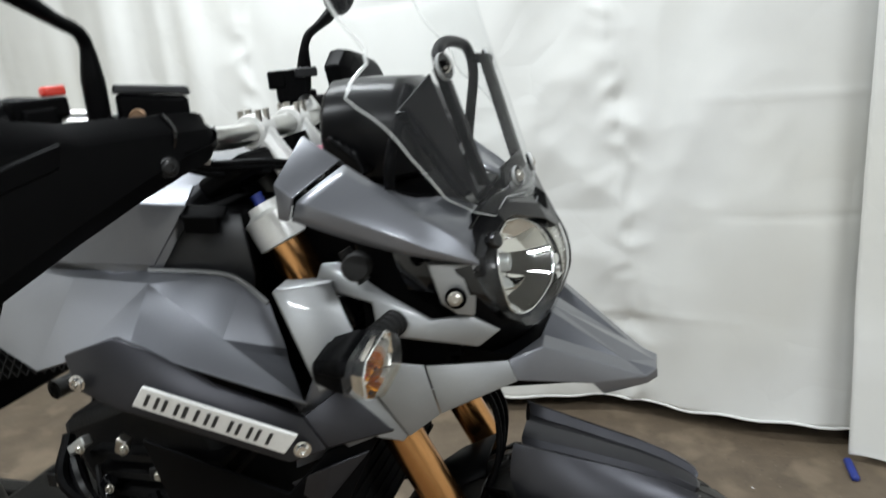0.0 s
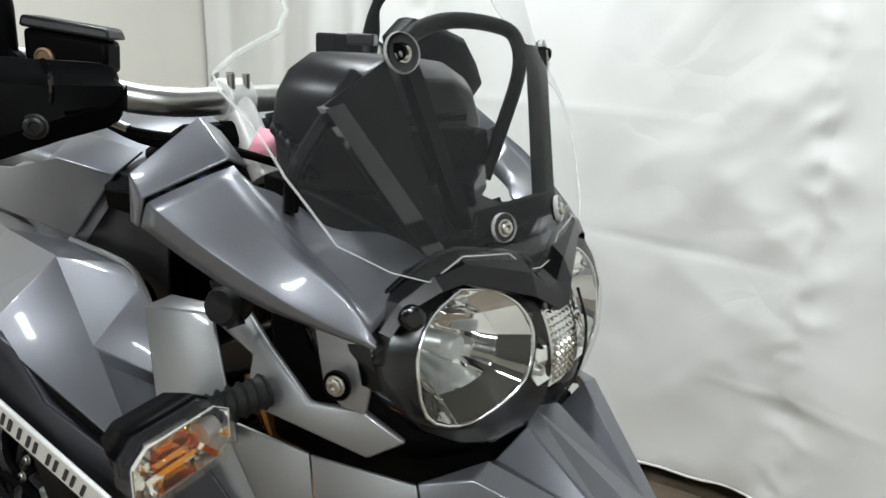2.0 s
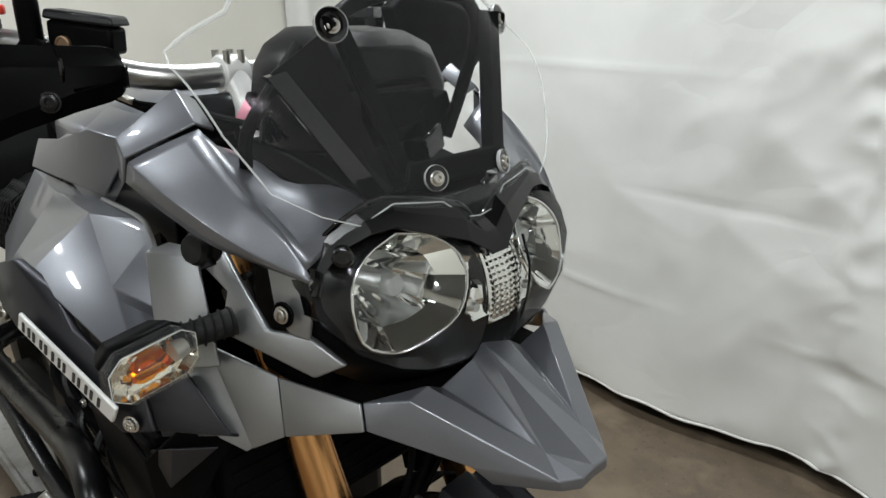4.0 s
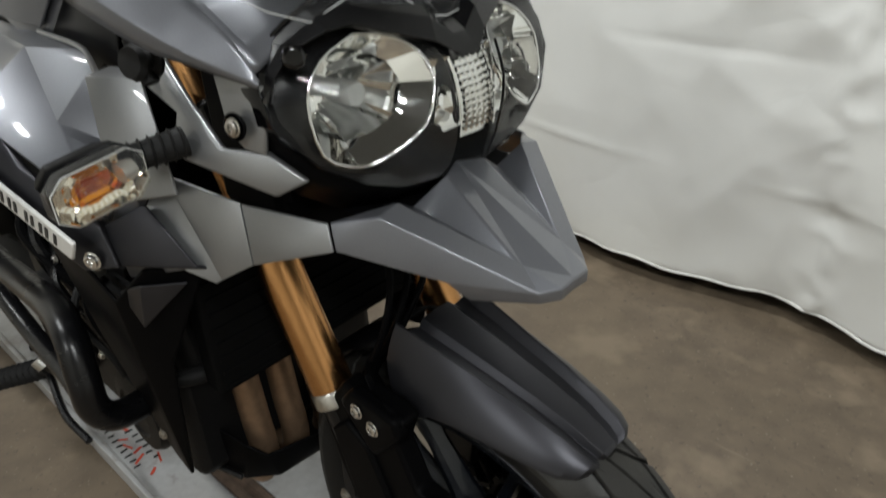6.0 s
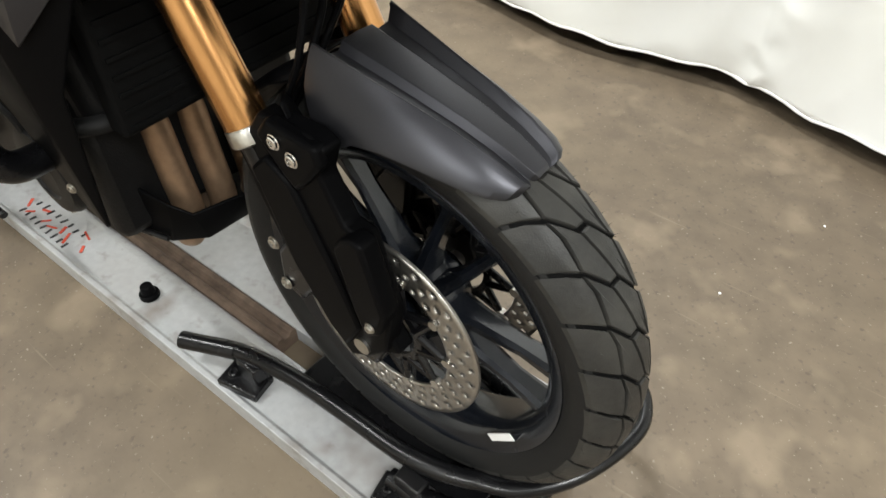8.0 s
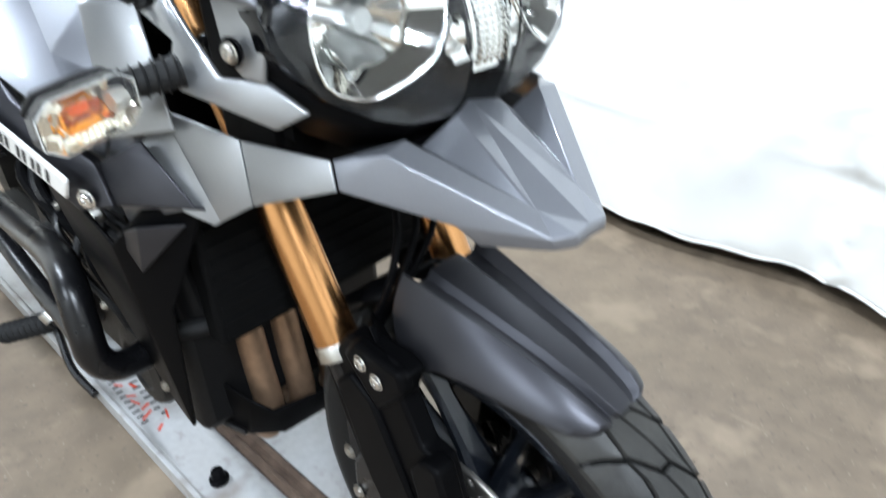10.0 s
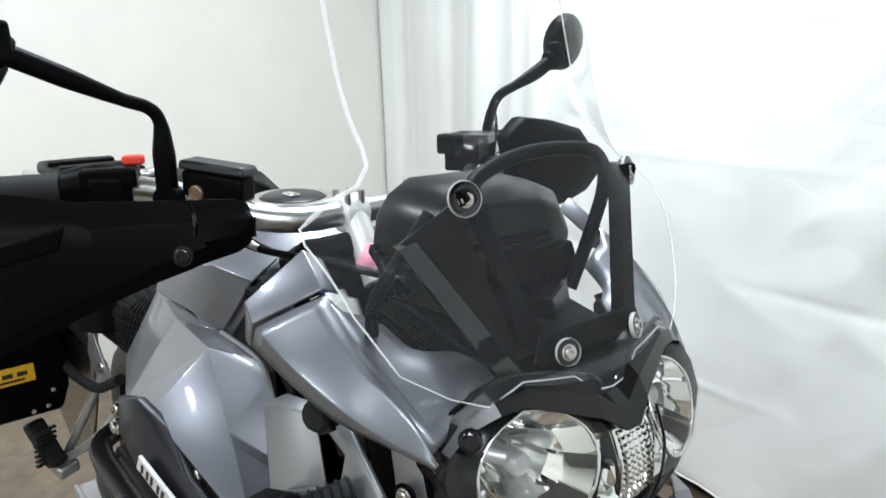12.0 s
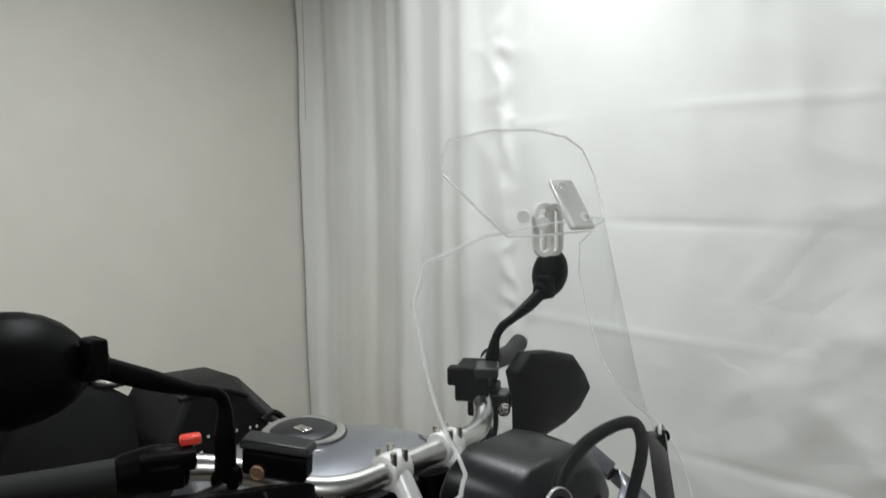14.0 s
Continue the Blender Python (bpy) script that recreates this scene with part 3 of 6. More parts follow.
SHOULDER_BLOCK = [(-0.45, 0.031), (-1.12, 0.0265), (-1.45, 0.031), (-1.62, 0.045), (-1.80, 0.0600), (-0.80, 0.0600), (-0.62, 0.045)]


def inset(corners, o, s):
    """The block's outline at its place on the tyre, drawn in by half a groove, with points along its sides."""
    c = np.mean(corners, axis=0)
    drawn = []
    for u, y in corners:
        du, dy = (c[0] - u) * PITCH * 0.0057, c[1] - y
        k = 0.0033 / max(0.004, math.hypot(du, dy))
        drawn.append((o + s * (u + (c[0] - u) * k) * PITCH, s * (y + dy * k)))
    out = []
    for (a0, y0), (a1, y1) in zip(drawn, drawn[1:] + drawn[:1]):
        n = 3 if abs(a1 - a0) > 5 else 1
        out += [(a0 + (a1 - a0) * k / n, y0 + (y1 - y0) * k / n) for k in range(n)]
    return out


for i in range(TREAD_N):
    for s in (1, -1):
        for corners in (CROWN_BLOCK, SHOULDER_BLOCK):
            part("tread_block", tread_block(inset(corners, i * PITCH, s)), RUBBER, tyre, smooth=32)


def hair():
    """Fine moulding hairs on the shoulder of the new tyre."""
    rnd = random.Random(8)
    bm = bmesh.new()
    for _ in range(130):
        a, y = rnd.uniform(0, 360), rnd.choice((-1, 1)) * rnd.uniform(0.045, 0.060)
        r = float(np.interp(abs(y), (0.044, 0.056, 0.060), (0.312, 0.300, 0.288)))
        p, q = Vector(at_wheel(r, a, y)), Vector(at_wheel(r + rnd.uniform(0.004, 0.010), a + rnd.uniform(-0.6, 0.6), y * rnd.uniform(1.0, 1.12)))
        t = Vector((0.0005, 0, 0))
        bm.faces.new([bm.verts.new(p - t), bm.verts.new(p + t), bm.verts.new(q)])
    return bm


tagged(part("tyre_hairs", hair(), RUBBER, tyre), kind="stuff")
for i in range(10):
    a = 36 * i + 8
    lean = 7 if i % 2 else -7
    rings = []
    for r, w, d, da in ((0.045, 0.014, 0.028, 0), (0.10, 0.0095, 0.019, lean * 0.4), (0.17, 0.0080, 0.0145, lean * 0.8), (0.228, 0.011, 0.019, lean)):
        c = Vector(at_wheel(r, a + da, 0))
        t = Vector((-math.sin(radians(a)), 0, math.cos(radians(a))))
        rings.append([c + t * w * u + Vector((0, d * v, 0)) for u, v in ((-1, -0.6), (-0.5, -1), (0.5, -1), (1, -0.6), (1, 0.6), (0.5, 1), (-0.5, 1), (-1, 0.6))])
    part("spoke", loft(rings), RIM, wheel, smooth=30)
part("hub", lathe([(-0.058, 0.0), (-0.058, 0.030), (-0.040, 0.055), (-0.030, 0.060), (0.030, 0.060), (0.040, 0.055), (0.058, 0.030), (0.058, 0.0)], (WX, 0, WZ), (0, 1, 0), 40), RIM, wheel)
part("rim_sticker", loft([[at_wheel(0.2575, a, -0.040), at_wheel(0.2575, a, -0.025), at_wheel(0.259, a, -0.025), at_wheel(0.259, a, -0.040)] for a in (0, 1)]), WHITE_INK, wheel)
part("rim_sticker", turned_box((0.246, -0.0475, 0.242), (0.050, 0.0016, 0.013), 0, -46, 0), WHITE_INK, wheel, "small white sticker")
# valve
part("valve", rod(at_wheel(0.222, 150, 0), at_wheel(0.19, 150, -0.01), 0.004), BLACK, wheel)


def disc(s):
    """A brake disc with drilled holes: cells left out of a polar grid."""
    na, radii = 180, [0.104, 0.109, 0.116, 0.123, 0.130, 0.137, 0.1445, 0.1525]
    v, f = [], []
    for k in range(na):
        for r in radii:
            v.append(at_wheel(r, 360 * k / na, s * 0.0755))
    m = len(radii)
    for k in range(na):
        for j in range(m - 1):
            hole = j in (1, 3, 5) and (k + {1: 0, 3: 2, 5: 4}[j]) % 6 in (0, 1)
            if hole:
                continue
            a, b = k * m, ((k + 1) % na) * m
            f.append((a + j, a + j + 1, b + j + 1, b + j))
    return shell(v, f)


def carrier(s):
    return lathe([(-0.003, 0.050), (0.003, 0.050), (0.003, 0.062), (-0.003, 0.062)], (WX, s * 0.0755, WZ), (0, 1, 0), 40, closed=True)


for s in (-1, 1):
    d = part("brake_disc", disc(s), DISC, bike, "drilled steel brake disc", solid=0.005, offset=0)
    part("disc_carrier", carrier(s), BLACK_STEEL, d)
    for i in range(10):
        for da in (-14, 14):
            part("carrier_arm", tube([at_wheel(0.058, 36 * i + da, s * 0.0755), at_wheel(0.099, 36 * i, s * 0.0755)], [0.006, 0.005], 8), BLACK_STEEL, d)
        part("bobbin", lathe([(-0.005, 0.0), (-0.005, 0.007), (0.005, 0.007), (0.005, 0.0)], at_wheel(0.103, 36 * i, s * 0.0755), (0, 1, 0), 12), STEEL, d)
    part("brake_caliper", prism([(WX - 0.150, WZ + 0.075), (WX - 0.105, WZ + 0.140), (WX - 0.065, WZ + 0.125), (WX - 0.075, WZ + 0.06), (WX - 0.120, WZ - 0.005), (WX - 0.155, WZ + 0.01)], s * 0.055, s * 0.115), BLACK_STEEL, bike, "black brake caliper", bevel=0.006)
    part("caliper_bolt", bolt_head((WX - 0.150, s * 0.117, WZ + 0.092), (0, s, 0), 0.008), STEEL, bike)
    part("caliper_bolt", bolt_head((WX - 0.143, s * 0.117, WZ - 0.030 + 0.05), (0, s, 0), 0.008), STEEL, bike)
for s in (-1, 1):
    part("caliper_bracket", prism([(-0.072, 0.535), (0.000, 0.540), (0.090, 0.460), (0.130, 0.400), (0.072, 0.363), (0.016, 0.368), (-0.065, 0.437)], s * 0.082, s * 0.112), BLACK, bike, "black caliper bracket", bevel=0.005)
part("axle", rod((WX, -0.125, WZ), (WX, 0.125, WZ), 0.013), STEEL, bike)

# forks
TAN = 0.4817
def fork_at(z, y, off=0.0):
    return (-0.1345 - (z - 0.752) * TAN + off, y, z)


for s in (-1, 1):
    leg = part("fork_tube", rod(fork_at(0.648, s * 0.105), fork_at(1.100, s * 0.105), 0.0275, sides=32), GOLD, bike, "gold anodised upper fork tube", smooth=60)
    if s < 0:
        part("fork_collar", lathe([(-0.012, 0.0265), (-0.010, 0.0292), (0.008, 0.0292), (0.010, 0.0278)], fork_at(0.645, s * 0.105), (-TAN, 0, 1), 28), STEEL, leg, "bare aluminium dust collar")
    part("fork_cap", lathe([(-0.018, 0.030), (-0.016, 0.034), (0.024, 0.034), (0.030, 0.024), (0.040, 0.022), (0.042, 0.0)], fork_at(1.086, s * 0.105), (-TAN, 0, 1), 24), CLAMP, leg, "silver fork cap")
    part("fork_adjuster", rod(fork_at(1.122, s * 0.105), fork_at(1.136, s * 0.105), 0.008), BLUE, leg, "blue adjuster screw")
    part("fork_stanchion", rod(fork_at(0.44, s * 0.105), fork_at(0.67, s * 0.105), 0.021), BLACK_STEEL, bike)
    part("fork_foot", prism([(WX - 0.055, WZ + 0.10), (WX - 0.005, WZ + 0.12), (WX + 0.035, WZ + 0.01), (WX + 0.02, WZ - 0.03), (WX - 0.02, WZ - 0.03)], s * 0.080, s * 0.120), BLACK_STEEL, bike, bevel=0.006)
    guard = [(-0.096, 0.622), (-0.044, 0.692), (0.036, 0.695), (0.057, 0.685), (0.043, 0.645), (0.069, 0.591), (0.097, 0.587), (0.128, 0.478), (0.114, 0.400), (0.085, 0.370), (0.048, 0.345), (0.012, 0.385), (-0.036, 0.465), (-0.072, 0.548)]
    if s > 0:
        guard = [(x, min(z, 0.655)) for x, z in guard]
    g = part("fork_guard", prism(guard, s * 0.092, s * (0.121 if s < 0 else 0.110)), BLACK, bike, "black plastic fork guard", bevel=0.005, seg=3)
    block = [(0.060, 0.565), (0.075, 0.586), (0.092, 0.593), (0.106, 0.590), (0.132, 0.492), (0.120, 0.452), (0.095, 0.431), (0.080, 0.475)]
    part("guard_block", prism(block, s * 0.105, s * (0.135 if s < 0 else 0.118)), BLACK, g, bevel=0.006, seg=3)
    if s < 0:
        part("guard_tab", prism([(-0.042, 0.672), (-0.020, 0.699), (0.052, 0.691), (0.057, 0.668), (0.031, 0.636), (0.011, 0.616), (-0.008, 0.632)], s * 0.110, s * 0.130), BLACK, g, bevel=0.006, seg=3)
        part("guard_face", prism([(-0.070, 0.612), (-0.040, 0.640), (-0.004, 0.618), (0.050, 0.500), (0.078, 0.425), (0.048, 0.372), (0.020, 0.395), (-0.028, 0.480)], s * 0.114, s * 0.1275), BLACK, g, "flat raised face of the guard", bevel=0.005, seg=2)
        for bx, bz in ((-0.008, 0.676), (0.017, 0.664)):
            part("guard_bolt", bolt_head((bx, s * 0.131, bz), (0, s, 0), 0.0078), CHROME, g, "bright bolt")
        part("guard_screw", bolt_head((0.108, s * 0.136, 0.462), (0, s, 0), 0.006), STEEL, g)
    for bx, bz in ((-0.076, 0.505), (-0.052, 0.438), (-0.026, 0.430)):
        part("caliper_bolt", bolt_head((bx, s * 0.098, bz), (0, s, 0), 0.007), STEEL, g)
    part("brake_caliper", prism([(-0.100, 0.535), (-0.070, 0.548), (-0.020, 0.470), (0.005, 0.400), (-0.030, 0.395), (-0.066, 0.425), (-0.094, 0.480)], s * 0.066, s * 0.096), BLACK_STEEL, g, "black brake caliper", bevel=0.006)
part("lower_clamp", joined(turned_box(fork_at(0.965, 0, 0.005), (0.09, 0.27, 0.05), 0, -25.7, 0)), BLACK_STEEL, bike, bevel=0.01)
part("top_clamp", turned_box(fork_at(1.165, 0, -0.01), (0.085, 0.27, 0.03), 0, -25.7, 0), BLACK, bike, bevel=0.008)
# front mudguard, following the tyre
def fender():
    rings = []
    # angle, slant of the rear cut, radius of the middle and of the ridges, half-widths to the ridge and the edge, bow of the flank, radius of the edge
    for ang, back, rc, ru, h, hw, rf, rs in ((102, 6, 0.368, 0.380, 0.060, 0.090, 0.352, 0.274), (98, 3, 0.357, 0.367, 0.057, 0.090, 0.341, 0.276), (92, 1, 0.346, 0.353, 0.053, 0.088, 0.332, 0.291), (85, 0, 0.337, 0.343, 0.048, 0.085, 0.325, 0.296),
                                              (76, 0, 0.333, 0.338, 0.043, 0.079, 0.321, 0.300), (68, 0, 0.333, 0.337, 0.038, 0.071, 0.322, 0.307), (63, 0, 0.333, 0.336, 0.034, 0.062, 0.325, 0.315), (60.5, 0, 0.333, 0.334, 0.030, 0.051, 0.326, 0.320), (59.5, 0, 0.331, 0.331, 0.024, 0.038, 0.326, 0.322)):
        half = [(0.0, rc + 0.001), (h * 0.38, rc), (h * 0.52, rc - 0.008), (h * 0.80, rc - 0.006), (h * 0.97, ru - 0.001), (h * 1.02, ru)]
        for k in range(1, 8):          # the flank bows from the ridge down to its edge
            u = k / 7
            half.append(((1 - u) ** 2 * h * 1.02 + 2 * u * (1 - u) * ((h + hw) / 2 + 0.004) + u * u * hw, (1 - u) ** 2 * ru + 2 * u * (1 - u) * ((ru + rs) / 2 + 0.006) + u * u * rs))
        slant = lambda y, r: back * max(0.0, (abs(y) - h) / (hw - h)) * (1.0 if r > rf - 0.01 else (r - rs) / max(0.02, rf - 0.01 - rs))
        put = lambda y, r: at_wheel(r, ang + slant(y, r), y)
        rings.append([put(-y, r) for y, r in half[::-1]] + [put(y, r) for y, r in half[1:]])
    return loft(rings, closed=False)


fen = part("front_mudguard", fender(), FENDER, bike, "satin dark grey front mudguard", solid=0.004, bevel=0.0012, smooth=17)
part("mudguard_stay", loft([[(-0.055, -0.074, 0.690), (-0.012, -0.112, 0.712), (-0.012, -0.104, 0.712), (-0.055, -0.068, 0.690)], [(0.000, -0.074, 0.628), (0.012, -0.106, 0.640), (0.012, -0.098, 0.640), (0.000, -0.066, 0.628)]]), BLACK, fen, bevel=0.003)
part("inner_mudguard", loft([[at_wheel(r, ang, y) for y, r in ((-0.058, 0.338), (-0.04, 0.348), (0.04, 0.348), (0.058, 0.338))] for ang in (112, 122, 132, 141, 150)], closed=False), BLACK, bike, "black plastic rear half of the mudguard", solid=0.004)

# beak under the headlight, right half mirrored
def beak_half():
    v = [(0.040, 0.0, 0.948), (0.186, 0.0, 0.862), (0.186, 0.0, 0.849),                  # 0 1 2    middle
         (0.052, -0.030, 0.944), (0.146, -0.033, 0.878),                                   # 3 4      edge of the raised spine, end of the groove
         (0.040, -0.066, 0.921),                                                           # 5        bottom of the groove
         (0.050, -0.096, 0.940), (0.052, -0.122, 0.935),                                   # 6 7      outer lip of the groove, shoulder
         (0.172, -0.040, 0.859), (0.174, -0.038, 0.847),                                   # 8 9      nose corner
         (0.0135, -0.1475, 0.928), (0.0245, -0.1535, 0.9035),                                   # 10 11    seam with the wing
         (0.110, -0.096, 0.874), (0.121, -0.078, 0.850),                                   # 12 13    lower edge with its step
         (0.187, -0.022, 0.8615), (0.187, -0.022, 0.8485)]                                 # 14 15    blunt nose
    f = [(0, 3, 4), (0, 4, 1), (1, 4, 14), (14, 4, 8), (3, 5, 4), (5, 6, 4), (6, 7, 8), (6, 8, 4), (6, 10, 7), (7, 10, 11, 12), (7, 12, 8), (12, 13, 9, 8), (8, 9, 15, 14), (14, 15, 2, 1)]
    return v, f


def beak():
    v, f = beak_half()
    bm = shell(v, f)
    w = shell(v, f)
    flip(w)
    bm = joined(bm, w)
    bmesh.ops.remove_doubles(bm, verts=bm.verts[:], dist=1e-4)
    return bm


part("beak", beak(), PAINT, bike, "graphite painted beak under the headlight", solid=0.004, bevel=0.0018, smooth=12)
both("beak_wing", lambda: shell([(0.0132, -0.1478, 0.9279), (0.0243, -0.1538, 0.9035), (-0.083, -0.176, 0.931), (-0.066, -0.185, 0.872)],
     [(0, 1, 3, 2)]), PAINT_SILVER, bike, "silver wing beside the beak", solid=0.004, bevel=0.0014)
both("beak_wing_side", lambda: shell([(-0.085, -0.1765, 0.9315), (-0.068, -0.1855, 0.8715), (-0.165, -0.207, 0.952), (-0.101, -0.203, 0.851), (-0.171, -0.203, 0.950), (-0.105, -0.198, 0.849), (-0.181, -0.212, 0.942), (-0.111, -0.2075, 0.844), (-0.179, -0.235, 0.914), (-0.137, -0.225, 0.858)],
     [(0, 1, 3, 2), (2, 3, 5, 4), (4, 5, 7, 6), (6, 7, 9, 8)]), PAINT_SILVER, bike, "silver side panel with a pressed groove", solid=0.004, bevel=0.0012, smooth=12)
both("beak_wing_rear", lambda: shell([(-0.181, -0.236, 0.915), (-0.139, -0.226, 0.858), (-0.240, -0.246, 0.820), (-0.222, -0.258, 0.888), (-0.182, -0.214, 0.944), (-0.180, -0.240, 0.975), (-0.140, -0.215, 0.985)],
     [(0, 1, 2, 3), (0, 3, 5), (4, 0, 5, 6)]), PAINT, bike, "graphite panel behind the wing", solid=0.004, bevel=0.0015, smooth=15)
part("under_tray", loft([[(-0.20, y, 0.86), (-0.06, y, 0.865), (0.10, y * 0.55, 0.858), (0.10, y * 0.55, 0.868), (0.03, y, 0.915), (-0.1, y, 0.93)] for y in (-0.110, -0.05, 0.05, 0.110)]), BLACK, bike)

# headlight
def lens_x(y, z):
    """How far forward the bowed lens stands."""
    return 0.074 - 5.5 * (z - 1.005) ** 2 - (2.1 if y < 0 else 1.5) * y * y


LAMP_EDGE = [(-0.182, 1.054), (-0.182, 1.025), (-0.154, 0.985), (-0.112, 0.958), (-0.076, 0.945), (-0.026, 0.941)]
LAMP_TOP = [(-0.026, 1.066), (-0.070, 1.088), (-0.106, 1.100), (-0.150, 1.096), (-0.172, 1.078)]
BOWL_EDGE = [(-0.095, 1.088), (-0.067, 1.083), (-0.047, 1.068), (-0.043, 1.043), (-0.060, 1.008), (-0.092, 0.987), (-0.120, 0.979), (-0.149, 0.996), (-0.151, 1.044), (-0.130, 1.072)]
HUB = (-0.100, 1.036)


def fanned(edge, n=60):
    """The outline as n points at even angles round the bowl's middle."""
    pts = [(y - HUB[0], z - HUB[1]) for y, z in edge]
    out = []
    for k in range(n):
        a = 2 * math.pi * k / n
        c, d = math.cos(a), math.sin(a)
        best = 0.0
        for (y0, z0), (y1, z1) in zip(pts, pts[1:] + pts[:1]):
            det = c * (z0 - z1) - d * (y0 - y1)
            if abs(det) < 1e-9:
                continue
            r, u = (y0 * (z0 - z1) - z0 * (y0 - y1)) / det, (c * z0 - d * y0) / det
            if r > 0 and -1e-6 <= u <= 1 + 1e-6:
                best = max(best, r)
        out.append((HUB[0] + best * c, HUB[1] + best * d))
    return out


def sided(pts, s):
    return [(x, -y * s, z) for x, y, z in pts]


def bezel(s):
    """The black face round one lamp bowl, bowed like the lens before it."""
    outer, inner = fanned(LAMP_EDGE + LAMP_TOP), fanned(BOWL_EDGE)
    rings = []
    for k in (0.0, 0.35, 0.7, 1.0):
        ring = [(a[0] + (b[0] - a[0]) * k, a[1] + (b[1] - a[1]) * k) for a, b in zip(outer, inner)]
        rings.append(sided([(lens_x(-y * s, z) - 0.004 - 0.006 * k - 0.010 * math.sin(math.pi * k), y, z) for y, z in ring], s))
    return loft(rings, caps=False)


def bowl(s):
    """A mirror bowl: a shallow fluted border, then broad panels round the bulb, cut off by the bezel."""
    inner = fanned(BOWL_EDGE)
    n = len(inner)
    rings = []
    for k in (1.02, 0.98, 0.93, 0.86, 0.79, 0.72, 0.71, 0.62, 0.52, 0.42, 0.32, 0.22, 0.14):
        ring = []
        for i, (y, z) in enumerate(inner):
            yy, zz = HUB[0] + (y - HUB[0]) * k, HUB[1] + (z - HUB[1]) * k
            front = lens_x(-y * s, z) - 0.008
            if k > 0.715:
                x = front - 0.085 * (1.02 - k) - (0.0006 if i % 2 else 0.0)
            else:
                panel = (0.0, 0.011, 0.003, 0.016, 0.006, 0.012, 0.002)[(i * 7 // n) % 7]
                x = front - 0.0255 - panel - 0.17 * (0.71 - k) + 0.075 * (0.71 - k) ** 2
            ring.append((max(x, -0.042), yy, zz))
        rings.append(sided(ring, s))
    return loft(rings, caps=False)


def surround():
    """The black shell behind the lens, from its edge back to the fairing."""
    half = LAMP_EDGE + [(0.0, 0.939)]
    low = half + [(-y, z) for y, z in half[-2::-1]]
    top = LAMP_TOP[::-1]
    ring = low + [(-y, z) for y, z in top] + [(0.0, 1.060)] + top[::-1]
    rings = [[(lens_x(y, z) - 0.002, y, z) for y, z in ring]]
    for back, k in ((0.022, 1.02), (0.060, 0.99), (0.100, 0.90)):
        rings.append([(lens_x(y, z) - back, y * k, 1.02 + (z - 1.02) * (k + 0.02)) for y, z in ring])
    return loft(rings, caps=False)


hl = part("headlight", surround(), BLACK_GLOSS, bike, "twin headlight in a black housing", smooth=30)
part("housing_back", box(-0.072, -0.045, -0.145, 0.145, 0.93, 1.075), BLACK, hl)
for s in (-1, 1):
    part("bezel", bezel(s), SMOKE, hl, "black face round the lamp bowl", smooth=30)
    part("reflector", bowl(s), LAMP_SILVER, hl, "bright fluted reflector", smooth=18)
    edge_pts = sided([(lens_x(-y * s, z) - 0.006, y, z) for y, z in BOWL_EDGE + BOWL_EDGE[:1]], s)
    part("bowl_rim", tube(edge_pts, 0.0017, 8, 3), CHROME, hl, "thin bright rim of the bowl", smooth=60)
    part("bulb", lathe([(-0.046, 0.009), (-0.010, 0.009), (-0.010, 0.0115), (0.010, 0.0115), (0.013, 0.010), (0.013, 0.0)], (0.002, s * 0.100, 1.037), (1, 0, 0), 20), ALU_DULL, hl, "grey capped bulb")
    part("bulb_shield", rod((-0.034, s * 0.135, 1.047), (0.0, s * 0.106, 1.040), 0.0075, 0.008), ALU_DULL, hl)
    cup = [[(lens_x(s * y, z) - d, s * (0.036 + (y - 0.036) * k), 1.032 + (z - 1.032) * k) for y, z in ((0.019, 1.058), (0.042, 1.062), (0.041, 1.040), (0.054, 1.008), (0.044, 0.996), (0.022, 0.998), (0.021, 1.026))] for d, k in ((0.004, 1.0), (0.0065, 0.90), (0.0085, 0.66), (0.0070, 0.44), (0.0090, 0.12))]
    part("side_lamp", loft(cup, caps=False), LAMP_SILVER, hl, "small silvered side lamp", smooth=20)
    part("side_bulb", rod((lens_x(s * 0.04, 1.01) - 0.012, s * 0.041, 1.010), (lens_x(s * 0.04, 1.01) - 0.003, s * 0.041, 1.010), 0.0060, 0.0045), ALU, hl)


def strip_point(u, v, d):
    y, z = -0.014 + 0.048 * u, 0.986 + 0.069 * v
    return (lens_x(y, z) - d, y, z)


part("grille_plate", loft([[strip_point(-0.06, v, 0.009), strip_point(0.5, v, 0.008), strip_point(1.06, v, 0.009), strip_point(1.06, v, 0.015), strip_point(-0.06, v, 0.015)] for v in (-0.06, 0.25, 0.5, 0.75, 1.04)]), LAMP_SILVER, hl, "silvered middle lamp plate", smooth=30)
for i in range(6):
    for j in range(11):
        u0, u1, v0, v1 = (i + 0.10) / 6, (i + 0.90) / 6, (j + 0.12) / 11, (j + 0.88) / 11
        low = [strip_point(u0, v0, 0.0085), strip_point(u1, v0, 0.0085), strip_point(u1, v1, 0.0085), strip_point(u0, v1, 0.0085)]
        mid = sum((Vector(p) for p in low), Vector()) / 4
        part("lamp_cell", loft([low, [tuple(Vector(p).lerp(mid, 0.45) + Vector((0.003, 0, 0))) for p in low]]), LAMP_SILVER, hl, smooth=10)


